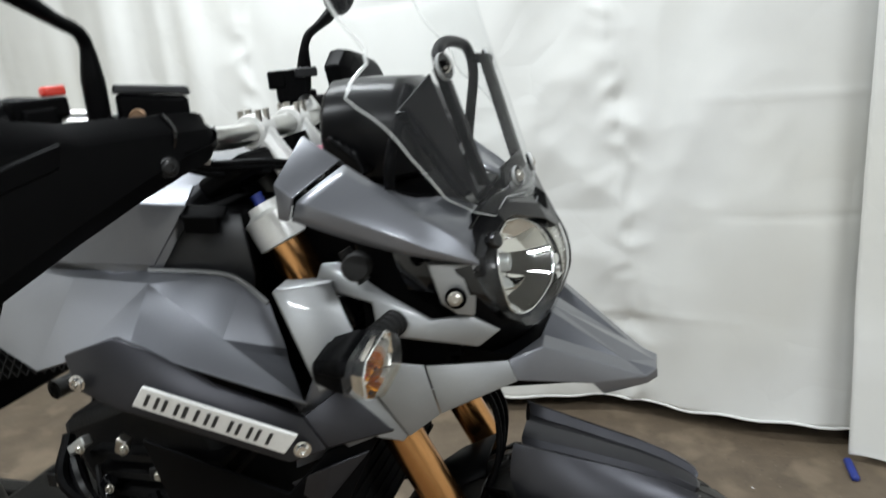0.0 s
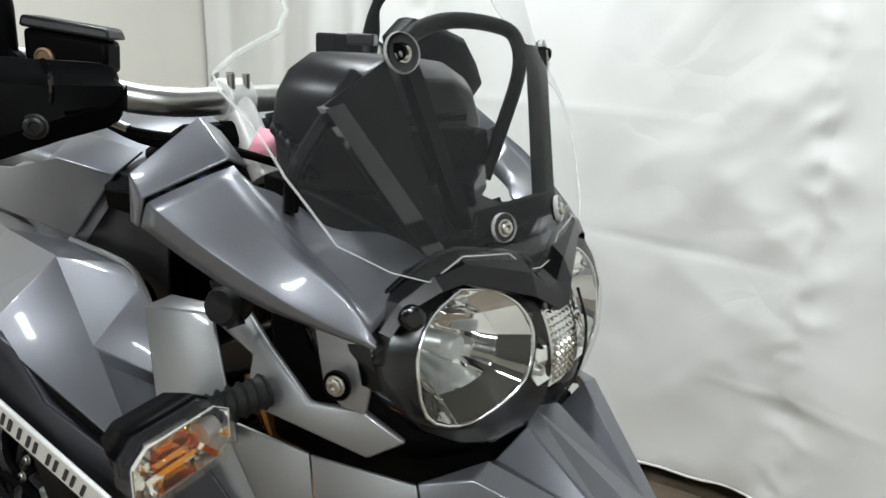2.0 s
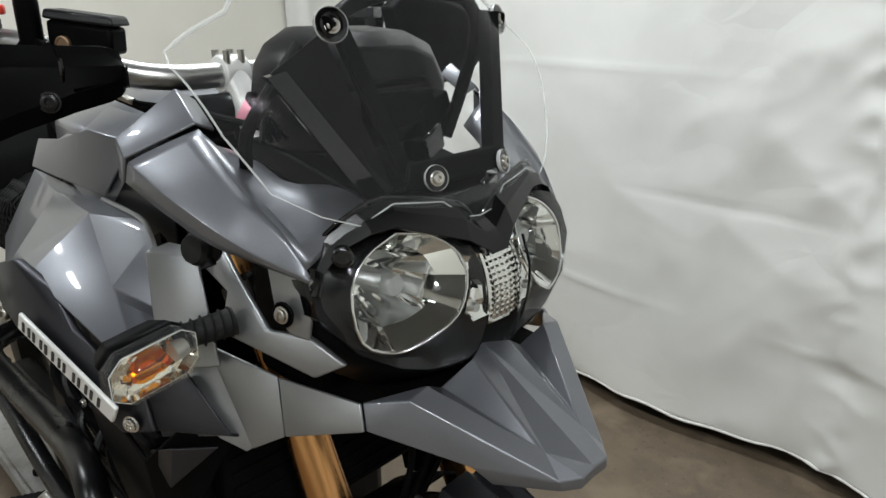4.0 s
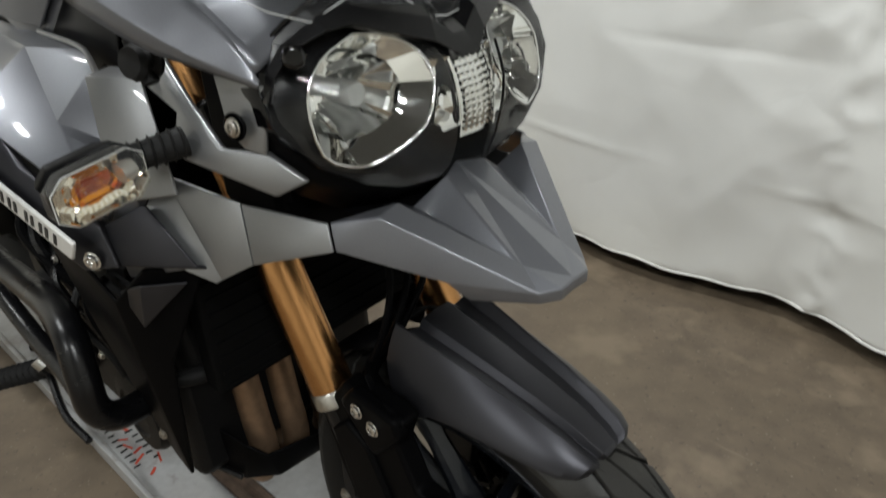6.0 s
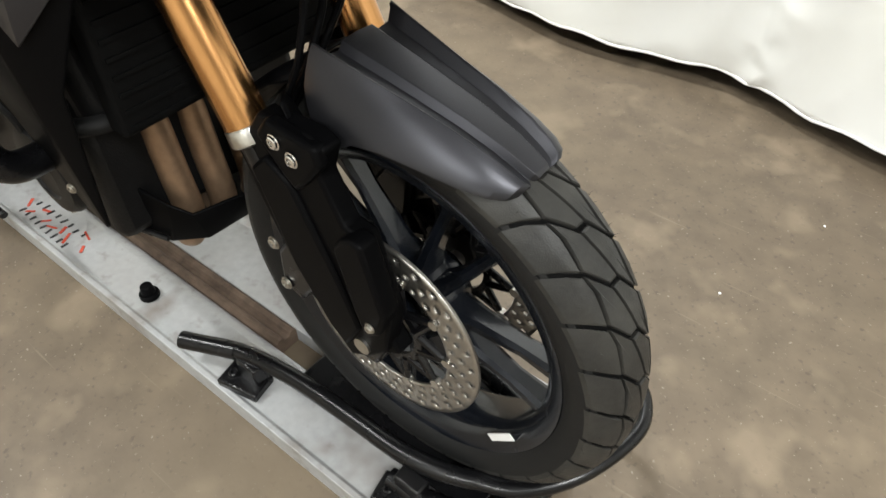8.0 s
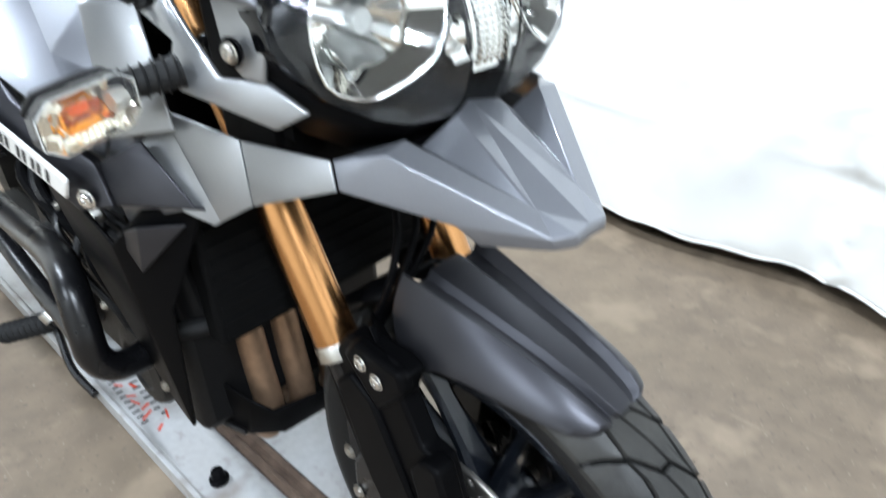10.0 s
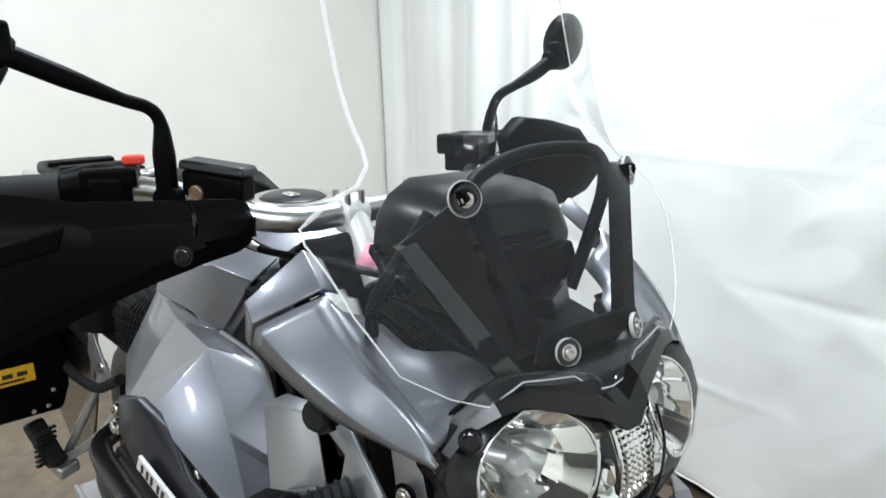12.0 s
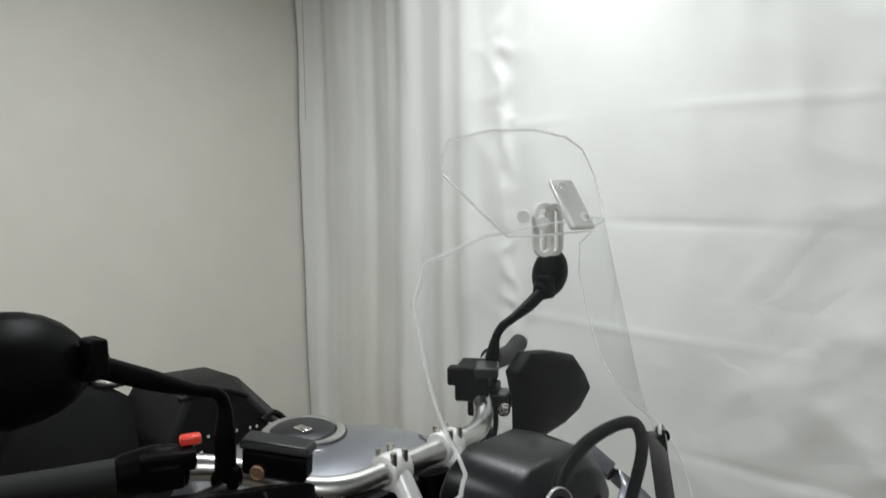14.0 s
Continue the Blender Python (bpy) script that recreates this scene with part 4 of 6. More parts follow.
def cover():
    half = LAMP_EDGE + [(0.0, 0.939)]
    low = half + [(-y, z) for y, z in half[-2::-1]]
    top = LAMP_TOP[::-1]
    ring = low + [(-y, z) for y, z in top] + [(0.0, 1.060)] + top[::-1]
    rings = []
    for k in (1.0, 0.9, 0.75, 0.6, 0.45, 0.3, 0.15, 0.02):
        rings.append([(lens_x(y * k, 1.015 + (z - 1.015) * k), y * k, 1.015 + (z - 1.015) * k) for y, z in ring])
    return loft(rings, caps=False)


ob = part("headlight_lens", cover(), LENS, hl, "clear headlight lens", smooth=60)
ob.visible_shadow = False
part("lens_seam", tube([(lens_x(y, z) + 0.0005, y, z) for y, z in ((0.048, 1.062), (0.042, 1.03), (0.031, 0.994), (0.030, 0.950))], 0.0016, 6), BLACK_GLOSS, hl)
both("headlight_skirt", lambda: loft([[(lens_x(y, z) - d, y * k, z - h) for y, z in LAMP_EDGE] for d, k, h in ((0.005, 0.995, 0.0), (0.022, 0.985, 0.016), (0.050, 0.96, 0.040))], closed=False, caps=False), BLACK, hl, "black skirt under the headlight", solid=0.002)
# brow over the headlight
BROW_TOP = [(-0.020, -0.181, 1.052), (-0.024, -0.177, 1.068), (-0.020, -0.160, 1.090), (-0.004, -0.132, 1.114), (0.008, -0.100, 1.123), (0.029, -0.028, 1.107), (0.031, -0.008, 1.089)]
BROW_LOW = [(0.004, -0.180, 1.046), (0.002, -0.172, 1.066), (0.008, -0.157, 1.085), (0.018, -0.128, 1.096), (0.024, -0.104, 1.098), (0.053, -0.034, 1.074), (0.064, -0.010, 1.058)]


def brow():
    """A faceted black strip, raised over each lamp, with a dip in the middle."""
    rows = [[(x - 0.03, y * 0.97, z - 0.014) for x, y, z in BROW_TOP], BROW_TOP, [tuple(Vector(a).lerp(Vector(b), 0.45) + Vector((0.004, 0, 0.002))) for a, b in zip(BROW_TOP, BROW_LOW)], BROW_LOW, [(x - 0.014, y, z - 0.003) for x, y, z in BROW_LOW]]
    return loft([r + [(x, -y, z) for x, y, z in r[::-1]] for r in rows], closed=False)


part("headlight_brow", brow(), SATIN_BLACK, bike, "black plastic brow above the headlight", solid=0.003, bevel=0.0015, smooth=9)
both("brow_trim", lambda: tube([(x, y, z + 0.001) for x, y, z in BROW_TOP], 0.0020, 8, 2), BLACK_GLOSS, bike)
part("headlight_adjuster", lathe([(-0.014, 0.005), (-0.002, 0.006), (0.0, 0.0105), (0.009, 0.0105), (0.011, 0.008), (0.011, 0.0)], (0.006, -0.155, 1.080), (0.8, -0.5, 0.2), 16), BLACK_GLOSS, bike, "black headlight adjuster", bevel=0.002)

# upper cowls
COWL = [((-0.142, -0.201, 1.184), (-0.175, -0.259, 1.157), (-0.184, -0.260, 1.136)),      # inner edge, ridge, lower edge
        ((-0.103, -0.205, 1.159), (-0.124, -0.252, 1.134), (-0.131, -0.249, 1.112)),
        ((-0.075, -0.203, 1.137), (-0.073, -0.236, 1.108), (-0.079, -0.235, 1.091)),
        ((-0.051, -0.197, 1.120), (-0.046, -0.219, 1.089), (-0.049, -0.216, 1.078)),
        ((-0.023, -0.190, 1.096), (-0.022, -0.202, 1.075), (-0.023, -0.200, 1.068)),
        ((-0.003, -0.184, 1.066), (-0.002, -0.187, 1.064), (-0.003, -0.187, 1.060))]


def cowl_section(st):
    """A slightly crowned upper face, a narrow ridge and a flat flank."""
    i, r, l = [Vector(p) for p in st]
    top, low = r.lerp(i, 0.05), r.lerp(l, 0.14)
    lift = Vector((0.25, -0.35, 0.9)) * 0.016 * (i - r).length
    return [i, i.lerp(r, 0.25) + lift * 0.75, i.lerp(r, 0.5) + lift, i.lerp(r, 0.75) + lift * 0.75, top, (top + low) * 0.25 + r * 0.5, low, r.lerp(l, 0.6), l]


def along(rings, per=4):
    """Rings filled in smoothly between the stations given."""
    lines = [smooth_path([r[k] for r in rings], per) for k in range(len(rings[0]))]
    return [list(r) for r in zip(*lines)]


both("upper_cowl", lambda: loft(along([cowl_section(s) for s in COWL]), closed=False), PAINT, bike, "glossy graphite upper fairing cowl", solid=0.004, smooth=28)
both("cowl_rear_piece", lambda: shell([(-0.1785, -0.2605, 1.1605), (-0.1465, -0.2015, 1.1895), (-0.1906, -0.1964, 1.2188), (-0.2000, -0.2575, 1.1765), (-0.2010, -0.2590, 1.1370), (-0.1880, -0.2615, 1.1355), (-0.190, -0.176, 1.205), (-0.150, -0.180, 1.180)],
     [(0, 1, 2, 3), (0, 3, 4, 5), (2, 1, 7, 6)]), PAINT, bike, "graphite rear piece of the upper cowl", solid=0.004, bevel=0.002, smooth=20)
# dark strip stands in for the shade inside the cowl gap
both("cowl_seam", lambda: loft([[(-0.188, -0.2535, 1.138), (-0.184, -0.2535, 1.138)], [(-0.181, -0.2540, 1.155), (-0.172, -0.2530, 1.153)], [(-0.149, -0.199, 1.184), (-0.140, -0.199, 1.180)]], closed=False), RECESS_SHADE, bike, "dark strip for the shade in the cowl seam", solid=0.002)
INNER = [((-0.142, -0.201, 1.183), (-0.132, -0.190, 1.168), (-0.128, -0.172, 1.160), (-0.124, -0.150, 1.146)),       # crest, valley, foot and top of the inner hump
         ((-0.103, -0.2045, 1.158), (-0.094, -0.190, 1.145), (-0.092, -0.165, 1.140), (-0.088, -0.140, 1.128)),
         ((-0.075, -0.2025, 1.136), (-0.066, -0.185, 1.122), (-0.064, -0.160, 1.125), (-0.066, -0.112, 1.126)),
         ((-0.051, -0.1965, 1.119), (-0.045, -0.181, 1.106), (-0.042, -0.158, 1.111), (-0.040, -0.097, 1.116)),
         ((-0.023, -0.1895, 1.095), (-0.020, -0.178, 1.088), (-0.020, -0.158, 1.098), (-0.012, -0.103, 1.106)),
         ((-0.008, -0.1840, 1.071), (-0.009, -0.176, 1.074), (-0.010, -0.158, 1.084), (-0.002, -0.113, 1.096))]
both("inner_cowl", lambda: loft(along([[Vector(p) for p in r] for r in INNER], 3), closed=False), PAINT, bike, "inner face of the upper cowl", solid=0.003, smooth=30)
part("inner_panel", loft([[(-0.03, y, 1.112), (-0.16, y, 1.140), (-0.24, y, 1.150), (-0.24, y, 1.125), (-0.05, y, 1.085)] for y in (-0.092, -0.04, 0.04, 0.092)]), BLACK, bike, "black panel behind the windscreen", bevel=0.004)

# silver brackets between cowl and beak
both("fairing_bracket", lambda: shell([(-0.196, -0.188, 1.066), (-0.176, -0.180, 1.066), (-0.132, -0.199, 1.020), (-0.118, -0.190, 1.030), (-0.104, -0.216, 0.985), (-0.060, -0.200, 1.000), (-0.011, -0.184, 0.960), (0.013, -0.163, 0.974), (-0.020, -0.180, 0.999), (-0.205, -0.196, 1.040), (-0.125, -0.212, 0.992)],
     [(0, 1, 3, 2), (2, 3, 5), (2, 5, 4), (4, 5, 8, 6), (6, 8, 7), (0, 2, 9), (2, 4, 10)]), PAINT_SILVER, bike, "silver fairing bracket", solid=0.010, bevel=0.003, smooth=20)
both("bolt_plate", lambda: shell([(-0.062, -0.192, 1.066), (-0.006, -0.178, 1.060), (-0.012, -0.186, 1.000), (-0.030, -0.194, 1.004), (-0.048, -0.196, 1.018)], [(0, 1, 2, 3, 4)]), PAINT_SILVER, bike, "silver bolt plate", solid=0.006, bevel=0.002)
both("bolt_recess", lambda: lathe([(0.0, 0.0), (0.0, 0.010), (0.003, 0.0125), (0.004, 0.0125), (0.005, 0.011)], (-0.030, -0.196, 1.026), (0.25, -1, 0.1), 20), BLACK, bike)
both("fairing_bolt", lambda: bolt_head((-0.030, -0.200, 1.026), (0.25, -1, 0.1), 0.0068, 0.005), STEEL, bike)
both("rubber_knob", lambda: joined(lathe([(0, 0.0), (0, 0.016), (0.006, 0.018), (0.010, 0.012), (0.016, 0.012), (0.020, 0.017), (0.026, 0.014), (0.028, 0)], (-0.140, -0.205, 1.068), (0.3, -1, 0.2), 12), rod((-0.15, -0.215, 1.09), (-0.13, -0.215, 1.052), 0.008)), GRIP, bike, "black rubber mount")
both("side_tab", lambda: shell([(-0.241, -0.231, 1.046), (-0.178, -0.203, 1.047), (-0.135, -0.216, 0.940), (-0.186, -0.257, 0.932), (-0.236, -0.205, 1.052), (-0.180, -0.182, 1.047)],
     [(0, 1, 2, 3), (0, 4, 5, 1)]), PAINT_SILVER, bike, "pale grey side plate", solid=0.005, bevel=0.002, smooth=15)

# side fairing with facets
def shroud():
    v = [(-0.640, -0.212, 1.074), (-0.435, -0.196, 1.060), (-0.418, -0.222, 1.052), (-0.338, -0.191, 1.053), (-0.300, -0.197, 1.043),     # 0-4  top edge, facet meeting point, front lip
         (-0.262, -0.206, 1.020), (-0.245, -0.213, 0.965), (-0.215, -0.256, 0.905), (-0.192, -0.274, 0.927), (-0.390, -0.308, 1.004),     # 5-9
         (-0.470, -0.313, 0.990), (-0.545, -0.298, 0.965), (-0.640, -0.268, 0.985), (-0.305, -0.247, 0.990), (-0.530, -0.222, 1.061)]     # 10-14
    f = [(0, 14, 11, 12), (0, 1, 14), (1, 2, 14), (14, 2, 10, 11), (2, 9, 10), (2, 13, 9), (13, 8, 9), (1, 3, 2), (2, 3, 4, 13), (4, 5, 6, 13), (13, 6, 7, 8)]
    return shell(v, f)


both("side_fairing", shroud, PAINT, bike, "faceted graphite side fairing", solid=0.004, bevel=0.003, seg=2, smooth=9)
both("fairing_edge", lambda: tube([(-0.435, -0.1965, 1.062), (-0.338, -0.1925, 1.056), (-0.300, -0.1985, 1.046), (-0.264, -0.2075, 1.022)], 0.0032, 8, 3), PAINT_SILVER, bike, "pale rolled edge of the side fairing")
both("name_panel", lambda: shell([(-0.470, -0.322, 1.000), (-0.400, -0.318, 1.022), (-0.352, -0.297, 0.990), (-0.290, -0.304, 0.960), (-0.202, -0.272, 0.908), (-0.177, -0.276, 0.870), (-0.215, -0.296, 0.862), (-0.405, -0.330, 0.938), (-0.455, -0.332, 0.962)],
     [(0, 1, 7, 8), (1, 2, 3, 7), (3, 4, 6, 7), (4, 5, 6)]), FENDER, bike, "dark grey panel that carries the name plate", solid=0.012, bevel=0.0025, smooth=12)


def plate(inset=0.0, lift=0.0):
    a, b = Vector((-0.374, -0.3300, 0.9610)), Vector((-0.209, -0.3000, 0.8930))
    d = (b - a).normalized()
    up = (Vector((0.40, -0.05, 0.90)) - d * Vector((0.40, -0.05, 0.90)).dot(d)).normalized()
    out = d.cross(up)
    if out.y > 0:
        out = -out
    return a, b, d, up, out


def plate_slab(u0, u1, w0, w1, h0, h1, slant=0.0):
    a, b, d, up, out = plate()
    L = (b - a).length
    c = [a + d * L * u + up * w + out * h for h in (h0, h1) for u, w in ((u0, w0), (u1, w0), (u1 + slant, w1), (u0 + slant, w1))]
    return shell(c, [(0, 1, 2, 3), (7, 6, 5, 4), (0, 4, 5, 1), (1, 5, 6, 2), (2, 6, 7, 3), (3, 7, 4, 0)])


both("name_plate", lambda: plate_slab(0.0, 1.0, -0.0155, 0.0155, 0.0, 0.005, 0.05), CLAMP, bike, "pale silver name plate", bevel=0.002)
widths = [0.085, 0.10, 0.045, 0.09, 0.12, 0.095, 0.095]
for side in (0, 1):
    u = 0.075
    for k, w in enumerate(widths):
        for u0, u1 in ((u, u + 0.022), (u + w - 0.022, u + w)) if w > 0.05 else ((u, u + 0.026),):
            b_ = plate_slab(u0, u1, -0.0085, 0.0085, 0.005, 0.0062, 0.02)
            part("plate_bar", flip(b_) if side else b_, BLACK_INK, bike, "black bar on the name plate")
        u += w + 0.030
both("panel_bolt", lambda: bolt_head((-0.200, -0.289, 0.877), (0.5, -1, 0), 0.008, 0.006), CHROME, bike)
both("panel_bolt", lambda: bolt_head((-0.446, -0.334, 0.972), (0.1, -1, 0), 0.008, 0.006), CHROME, bike)
both("lower_fairing", lambda: shell([(-0.205, -0.268, 0.906), (-0.177, -0.272, 0.870), (-0.118, -0.222, 0.866), (-0.166, -0.238, 0.930), (-0.19, -0.255, 0.862), (-0.12, -0.205, 0.855)], [(0, 1, 2, 3), (1, 4, 5, 2)]), FENDER, bike, "dark lower fairing", solid=0.004, bevel=0.002, smooth=15)
both("fairing_lip", lambda: shell([(-0.184, -0.258, 0.836), (-0.150, -0.222, 0.836), (-0.208, -0.258, 0.772), (-0.24, -0.262, 0.81)], [(0, 1, 2), (0, 2, 3)]), FENDER, bike, "small graphite lip under the fairing", solid=0.003, bevel=0.001)
both("radiator_shroud", lambda: shell([(-0.19, -0.250, 0.85), (-0.14, -0.205, 0.85), (-0.22, -0.235, 0.70), (-0.27, -0.235, 0.48), (-0.34, -0.225, 0.47), (-0.42, -0.245, 0.66), (-0.44, -0.27, 0.86), (-0.24, -0.27, 0.80)],
     [(0, 1, 2, 7), (7, 2, 3), (7, 3, 4, 5), (7, 5, 6)]), BLACK, bike, "black radiator shroud", solid=0.006, bevel=0.003, smooth=20)

for bx, by, bz in ((-0.257, -0.2375, 0.739), (-0.318, -0.2365, 0.608), (-0.330, -0.236, 0.520)):
    part("shroud_bolt", bolt_head((bx, by, bz), (0.3, -1, 0.1), 0.006, 0.004), STEEL, bike, "small steel bolt")

# fuel tank
def tank():
    rings = []
    for x, top, sh, lo in ((-0.40, 1.165, 0.10, 1.06), (-0.43, 1.178, 0.125, 1.05), (-0.48, 1.186, 0.14, 1.05), (-0.58, 1.186, 0.130, 1.05), (-0.68, 1.172, 0.095, 1.03), (-0.80, 1.115, 0.060, 1.0), (-0.88, 1.04, 0.045, 0.97)):
        w = sh + 0.065
        rings.append([(x, -w, lo), (x, -w, lo + 0.03), (x, -w + 0.004, top - 0.036), (x, -sh, top - 0.014), (x, -sh * 0.5, top), (x, sh * 0.5, top), (x, sh, top - 0.014), (x, w - 0.004, top - 0.036), (x, w, lo + 0.03), (x, w, lo)])
    return loft(rings)


tk = part("fuel_tank", tank(), PAINT, bike, "graphite metallic fuel tank", bevel=0.008, seg=3, smooth=40)
part("filler_cap", joined(lathe([(0.0, 0.070), (0.004, 0.070), (0.006, 0.066), (0.006, 0.052), (0.010, 0.050), (0.012, 0.046), (0.012, 0.0)], (-0.594, 0.0, 1.186), (0.05, 0, 1), 48)), PAINT_MATTE, tk, "dark filler cap")
part("cap_ring", lathe([(0.006, 0.0665), (0.0085, 0.064), (0.0085, 0.054), (0.006, 0.0525)], (-0.594, 0.0, 1.187), (0.05, 0, 1), 48), ALU, tk, "bright ring of the filler cap")
part("cap_lock", turned_box((-0.585, -0.008, 1.200), (0.03, 0.016, 0.006)), CHROME, tk, bevel=0.002)
both("tank_shoulder", lambda: shell([(-0.600, -0.226, 1.086), (-0.525, -0.212, 1.076), (-0.424, -0.198, 1.068), (-0.380, -0.172, 1.138), (-0.449, -0.196, 1.150), (-0.530, -0.206, 1.130), (-0.62, -0.205, 1.12), (-0.48, -0.15, 1.172), (-0.392, -0.130, 1.158)],
     [(0, 1, 5, 6), (1, 2, 4, 5), (2, 3, 4), (4, 3, 8, 7), (5, 4, 7)]), PAINT, tk, "graphite tank shoulder panel", solid=0.004, bevel=0.006, seg=4, smooth=40)
both("frame_cover", lambda: shell([(-0.424, -0.188, 1.058), (-0.376, -0.160, 1.134), (-0.318, -0.150, 1.120), (-0.300, -0.168, 1.045), (-0.330, -0.150, 0.96)], [(0, 1, 2, 3), (0, 3, 4)]), PAINT_MATTE, bike, "dark plastic cover in front of the tank", solid=0.004, bevel=0.002)
part("air_box", box(-0.41, -0.32, -0.13, 0.13, 0.98, 1.125), BLACK, bike, bevel=0.01)

# windscreen
def screen_x(y, z):
    k = 1.3 + 3.6 / (1 + math.exp(-(z - 1.29) / 0.022))
    return 0.025 - 0.24 * (z - 1.135) - k * y * y


def screen():
    corners = [(0.0, 1.090), (0.022, 1.093), (0.046, 1.112), (0.100, 1.119), (0.135, 1.104), (0.165, 1.116), (0.200, 1.140), (0.224, 1.190), (0.240, 1.246), (0.237, 1.257), (0.214, 1.271), (0.180, 1.288), (0.166, 1.303), (0.162, 1.320), (0.163, 1.390), (0.163, 1.462), (0.152, 1.503), (0.112, 1.530), (0.060, 1.541), (0.0, 1.545)]
    edge = []
    for (y0, z0), (y1, z1) in zip(corners, corners[1:]):
        n = max(1, int(math.hypot(y1 - y0, z1 - z0) / 0.010))
        edge += [(y0 + (y1 - y0) * k / n, z0 + (z1 - z0) * k / n) for k in range(n)]
    edge.append(corners[-1])
    rows = []
    n = 28
    for k in range(n + 1):
        u = -1 + 2 * k / n
        rows.append([(screen_x(u * y, z), u * y, z) for y, z in edge])
    return edge, rows


edge, rows = screen()
ws = part("windscreen", loft(rows, closed=False), SCREEN, bike, "tall clear acrylic windscreen", smooth=80)
ws.visible_shadow = False
rim = [(screen_x(y, z), y, z) for y, z in edge]
loop = rim + [(x, -y, z) for x, y, z in rim[-2:0:-1]] + rim[:1]          # widest at the upper right, where the edge's gleam is put into its shape
part("screen_edge", tube(loop, [0.0006 if p[2] < 1.15 else 0.0023 if p[1] < -0.10 and p[2] > 1.26 else 0.0010 for p in loop], 8, 1), acrylic_edge(), ws, "polished edge of the screen")
for s in (-1, 1):
    for y, z in ((0.050, 1.135), (0.115, 1.276)):
        x, q = screen_x(y, z), 0.72 if z < 1.2 else 0.9
        part("screen_washer", lathe([(q * d, q * r) for d, r in ((-0.004, 0.008), (0.003, 0.008), (0.004, 0.012), (0.003, 0.017), (-0.001, 0.018), (-0.004, 0.016))], (x, s * y, z), (1, s * 0.3, 0.25), 24, closed=True), BLACK_GLOSS, ws, "round black screen washer")
        part("washer_rim", lathe([(-0.001, 0.0175 * q), (0.0015, 0.0185 * q), (0.004, 0.0175 * q), (0.0015, 0.0165 * q)], (x, s * y, z), (1, s * 0.3, 0.25), 24, closed=True), bpy.data.materials["acrylic_edge"], ws)
        part("screen_bolt", bolt_head((x + 0.002, s * y, z), (1, s * 0.3, 0.25), 0.0062, 0.005), STEEL, ws)
part("screen_plate", loft([[(screen_x(y, z) - 0.012, y, z) for y, z in ((-0.08, 1.125), (-0.07, 1.15), (0.07, 1.15), (0.08, 1.125))], [(screen_x(y, z) - 0.007, y, z) for y, z in ((-0.08, 1.125), (-0.07, 1.15), (0.07, 1.15), (0.08, 1.125))]]), BLACK, bike, "dark plate behind the lower screen bolts", bevel=0.003)

# small clip-on deflector
def defl():
    edge = [(0.0, 1.528), (0.060, 1.528), (0.100, 1.530), (0.122, 1.555), (0.150, 1.594), (0.142, 1.612), (0.130, 1.627), (0.075, 1.639), (0.0, 1.643)]
    rows = []
    for k in range(9):
        u = -1 + k / 4
        rows.append([(-0.098 - 0.42 * (z - 1.53) - 1.3 * (u * y) ** 2, u * y, z) for y, z in edge])
    return edge, rows


edge, rows = defl()
df = part("deflector", loft(rows, closed=False), SCREEN, bike, "clear clip-on wind deflector", smooth=60)
df.visible_shadow = False
rim = [(-0.098 - 0.42 * (z - 1.53) - 1.3 * y * y, y, z) for y, z in edge]
part("deflector_edge", tube(rim + [(x, -y, z) for x, y, z in rim[-2::-1]], 0.0014, 6, 1), bpy.data.materials["acrylic_edge"], df)


def slotted(cx, cy, cz, rx, rz, length=0.060, width=0.024, thick=0.008):
    """A plate with round ends and a long slot."""
    def ring(r, h):
        out = []
        for k in range(24):
            a = 2 * math.pi * k / 24
            out.append((h, r * math.cos(a), r * math.sin(a) + (length / 2 - width / 2) * (1 if math.sin(a) >= 0 else -1)))
        return out
    bm = loft([ring(width / 2, -thick / 2), ring(width / 2, thick / 2), ring(width / 4.2, thick / 2), ring(width / 4.2, -thick / 2), ring(width / 2, -thick / 2)], caps=False)
    bm.transform(pose(cx, cy, cz, rx, 0, rz))
    return bm


clip = part("deflector_clip", slotted(-0.118, -0.024, 1.532, 0, -35), CLAMP, df, "slotted aluminium bracket", bevel=0.001)
part("clip_arm", slotted(-0.128, 0.010, 1.530, 0, -35), CLAMP, df, bevel=0.001)
part("clip_plate", turned_box((-0.086, -0.020, 1.560), (0.008, 0.030, 0.064), 0, -38, -20), CLAMP, df, "aluminium clamp plate", bevel=0.003)
for p in ((-0.096, -0.024, 1.578), (-0.070, -0.019, 1.545)):
    part("clip_bolt", bolt_head(p, (0.85, -0.3, 0.6), 0.006, 0.004), CLAMP, df)
for p in ((-0.111, -0.036, 1.541), (-0.140, -0.030, 1.547)):
    part("clip_bolt", rod(p, (p[0] + 0.012, p[1] - 0.018, p[2]), 0.007), CLAMP, df)

# stays behind the screen
part("screen_hoop", tube([(-0.046, -0.112, 1.276), (-0.058, -0.080, 1.292), (-0.066, -0.020, 1.304), (-0.068, 0.050, 1.304), (-0.064, 0.092, 1.294), (-0.060, 0.100, 1.260), (-0.066, 0.082, 1.200), (-0.070, 0.060, 1.150)], 0.0075, 12), BLACK, bike, "black tube hoop behind the screen")
part("screen_stay", loft([[(-0.050, 0.092, 1.285), (-0.036, 0.096, 1.285), (-0.036, 0.110, 1.285), (-0.050, 0.106, 1.285)], [(-0.002, 0.045, 1.135), (0.012, 0.048, 1.135), (0.012, 0.066, 1.135), (-0.002, 0.063, 1.135)]]), BLACK, bike, "flat black stay")
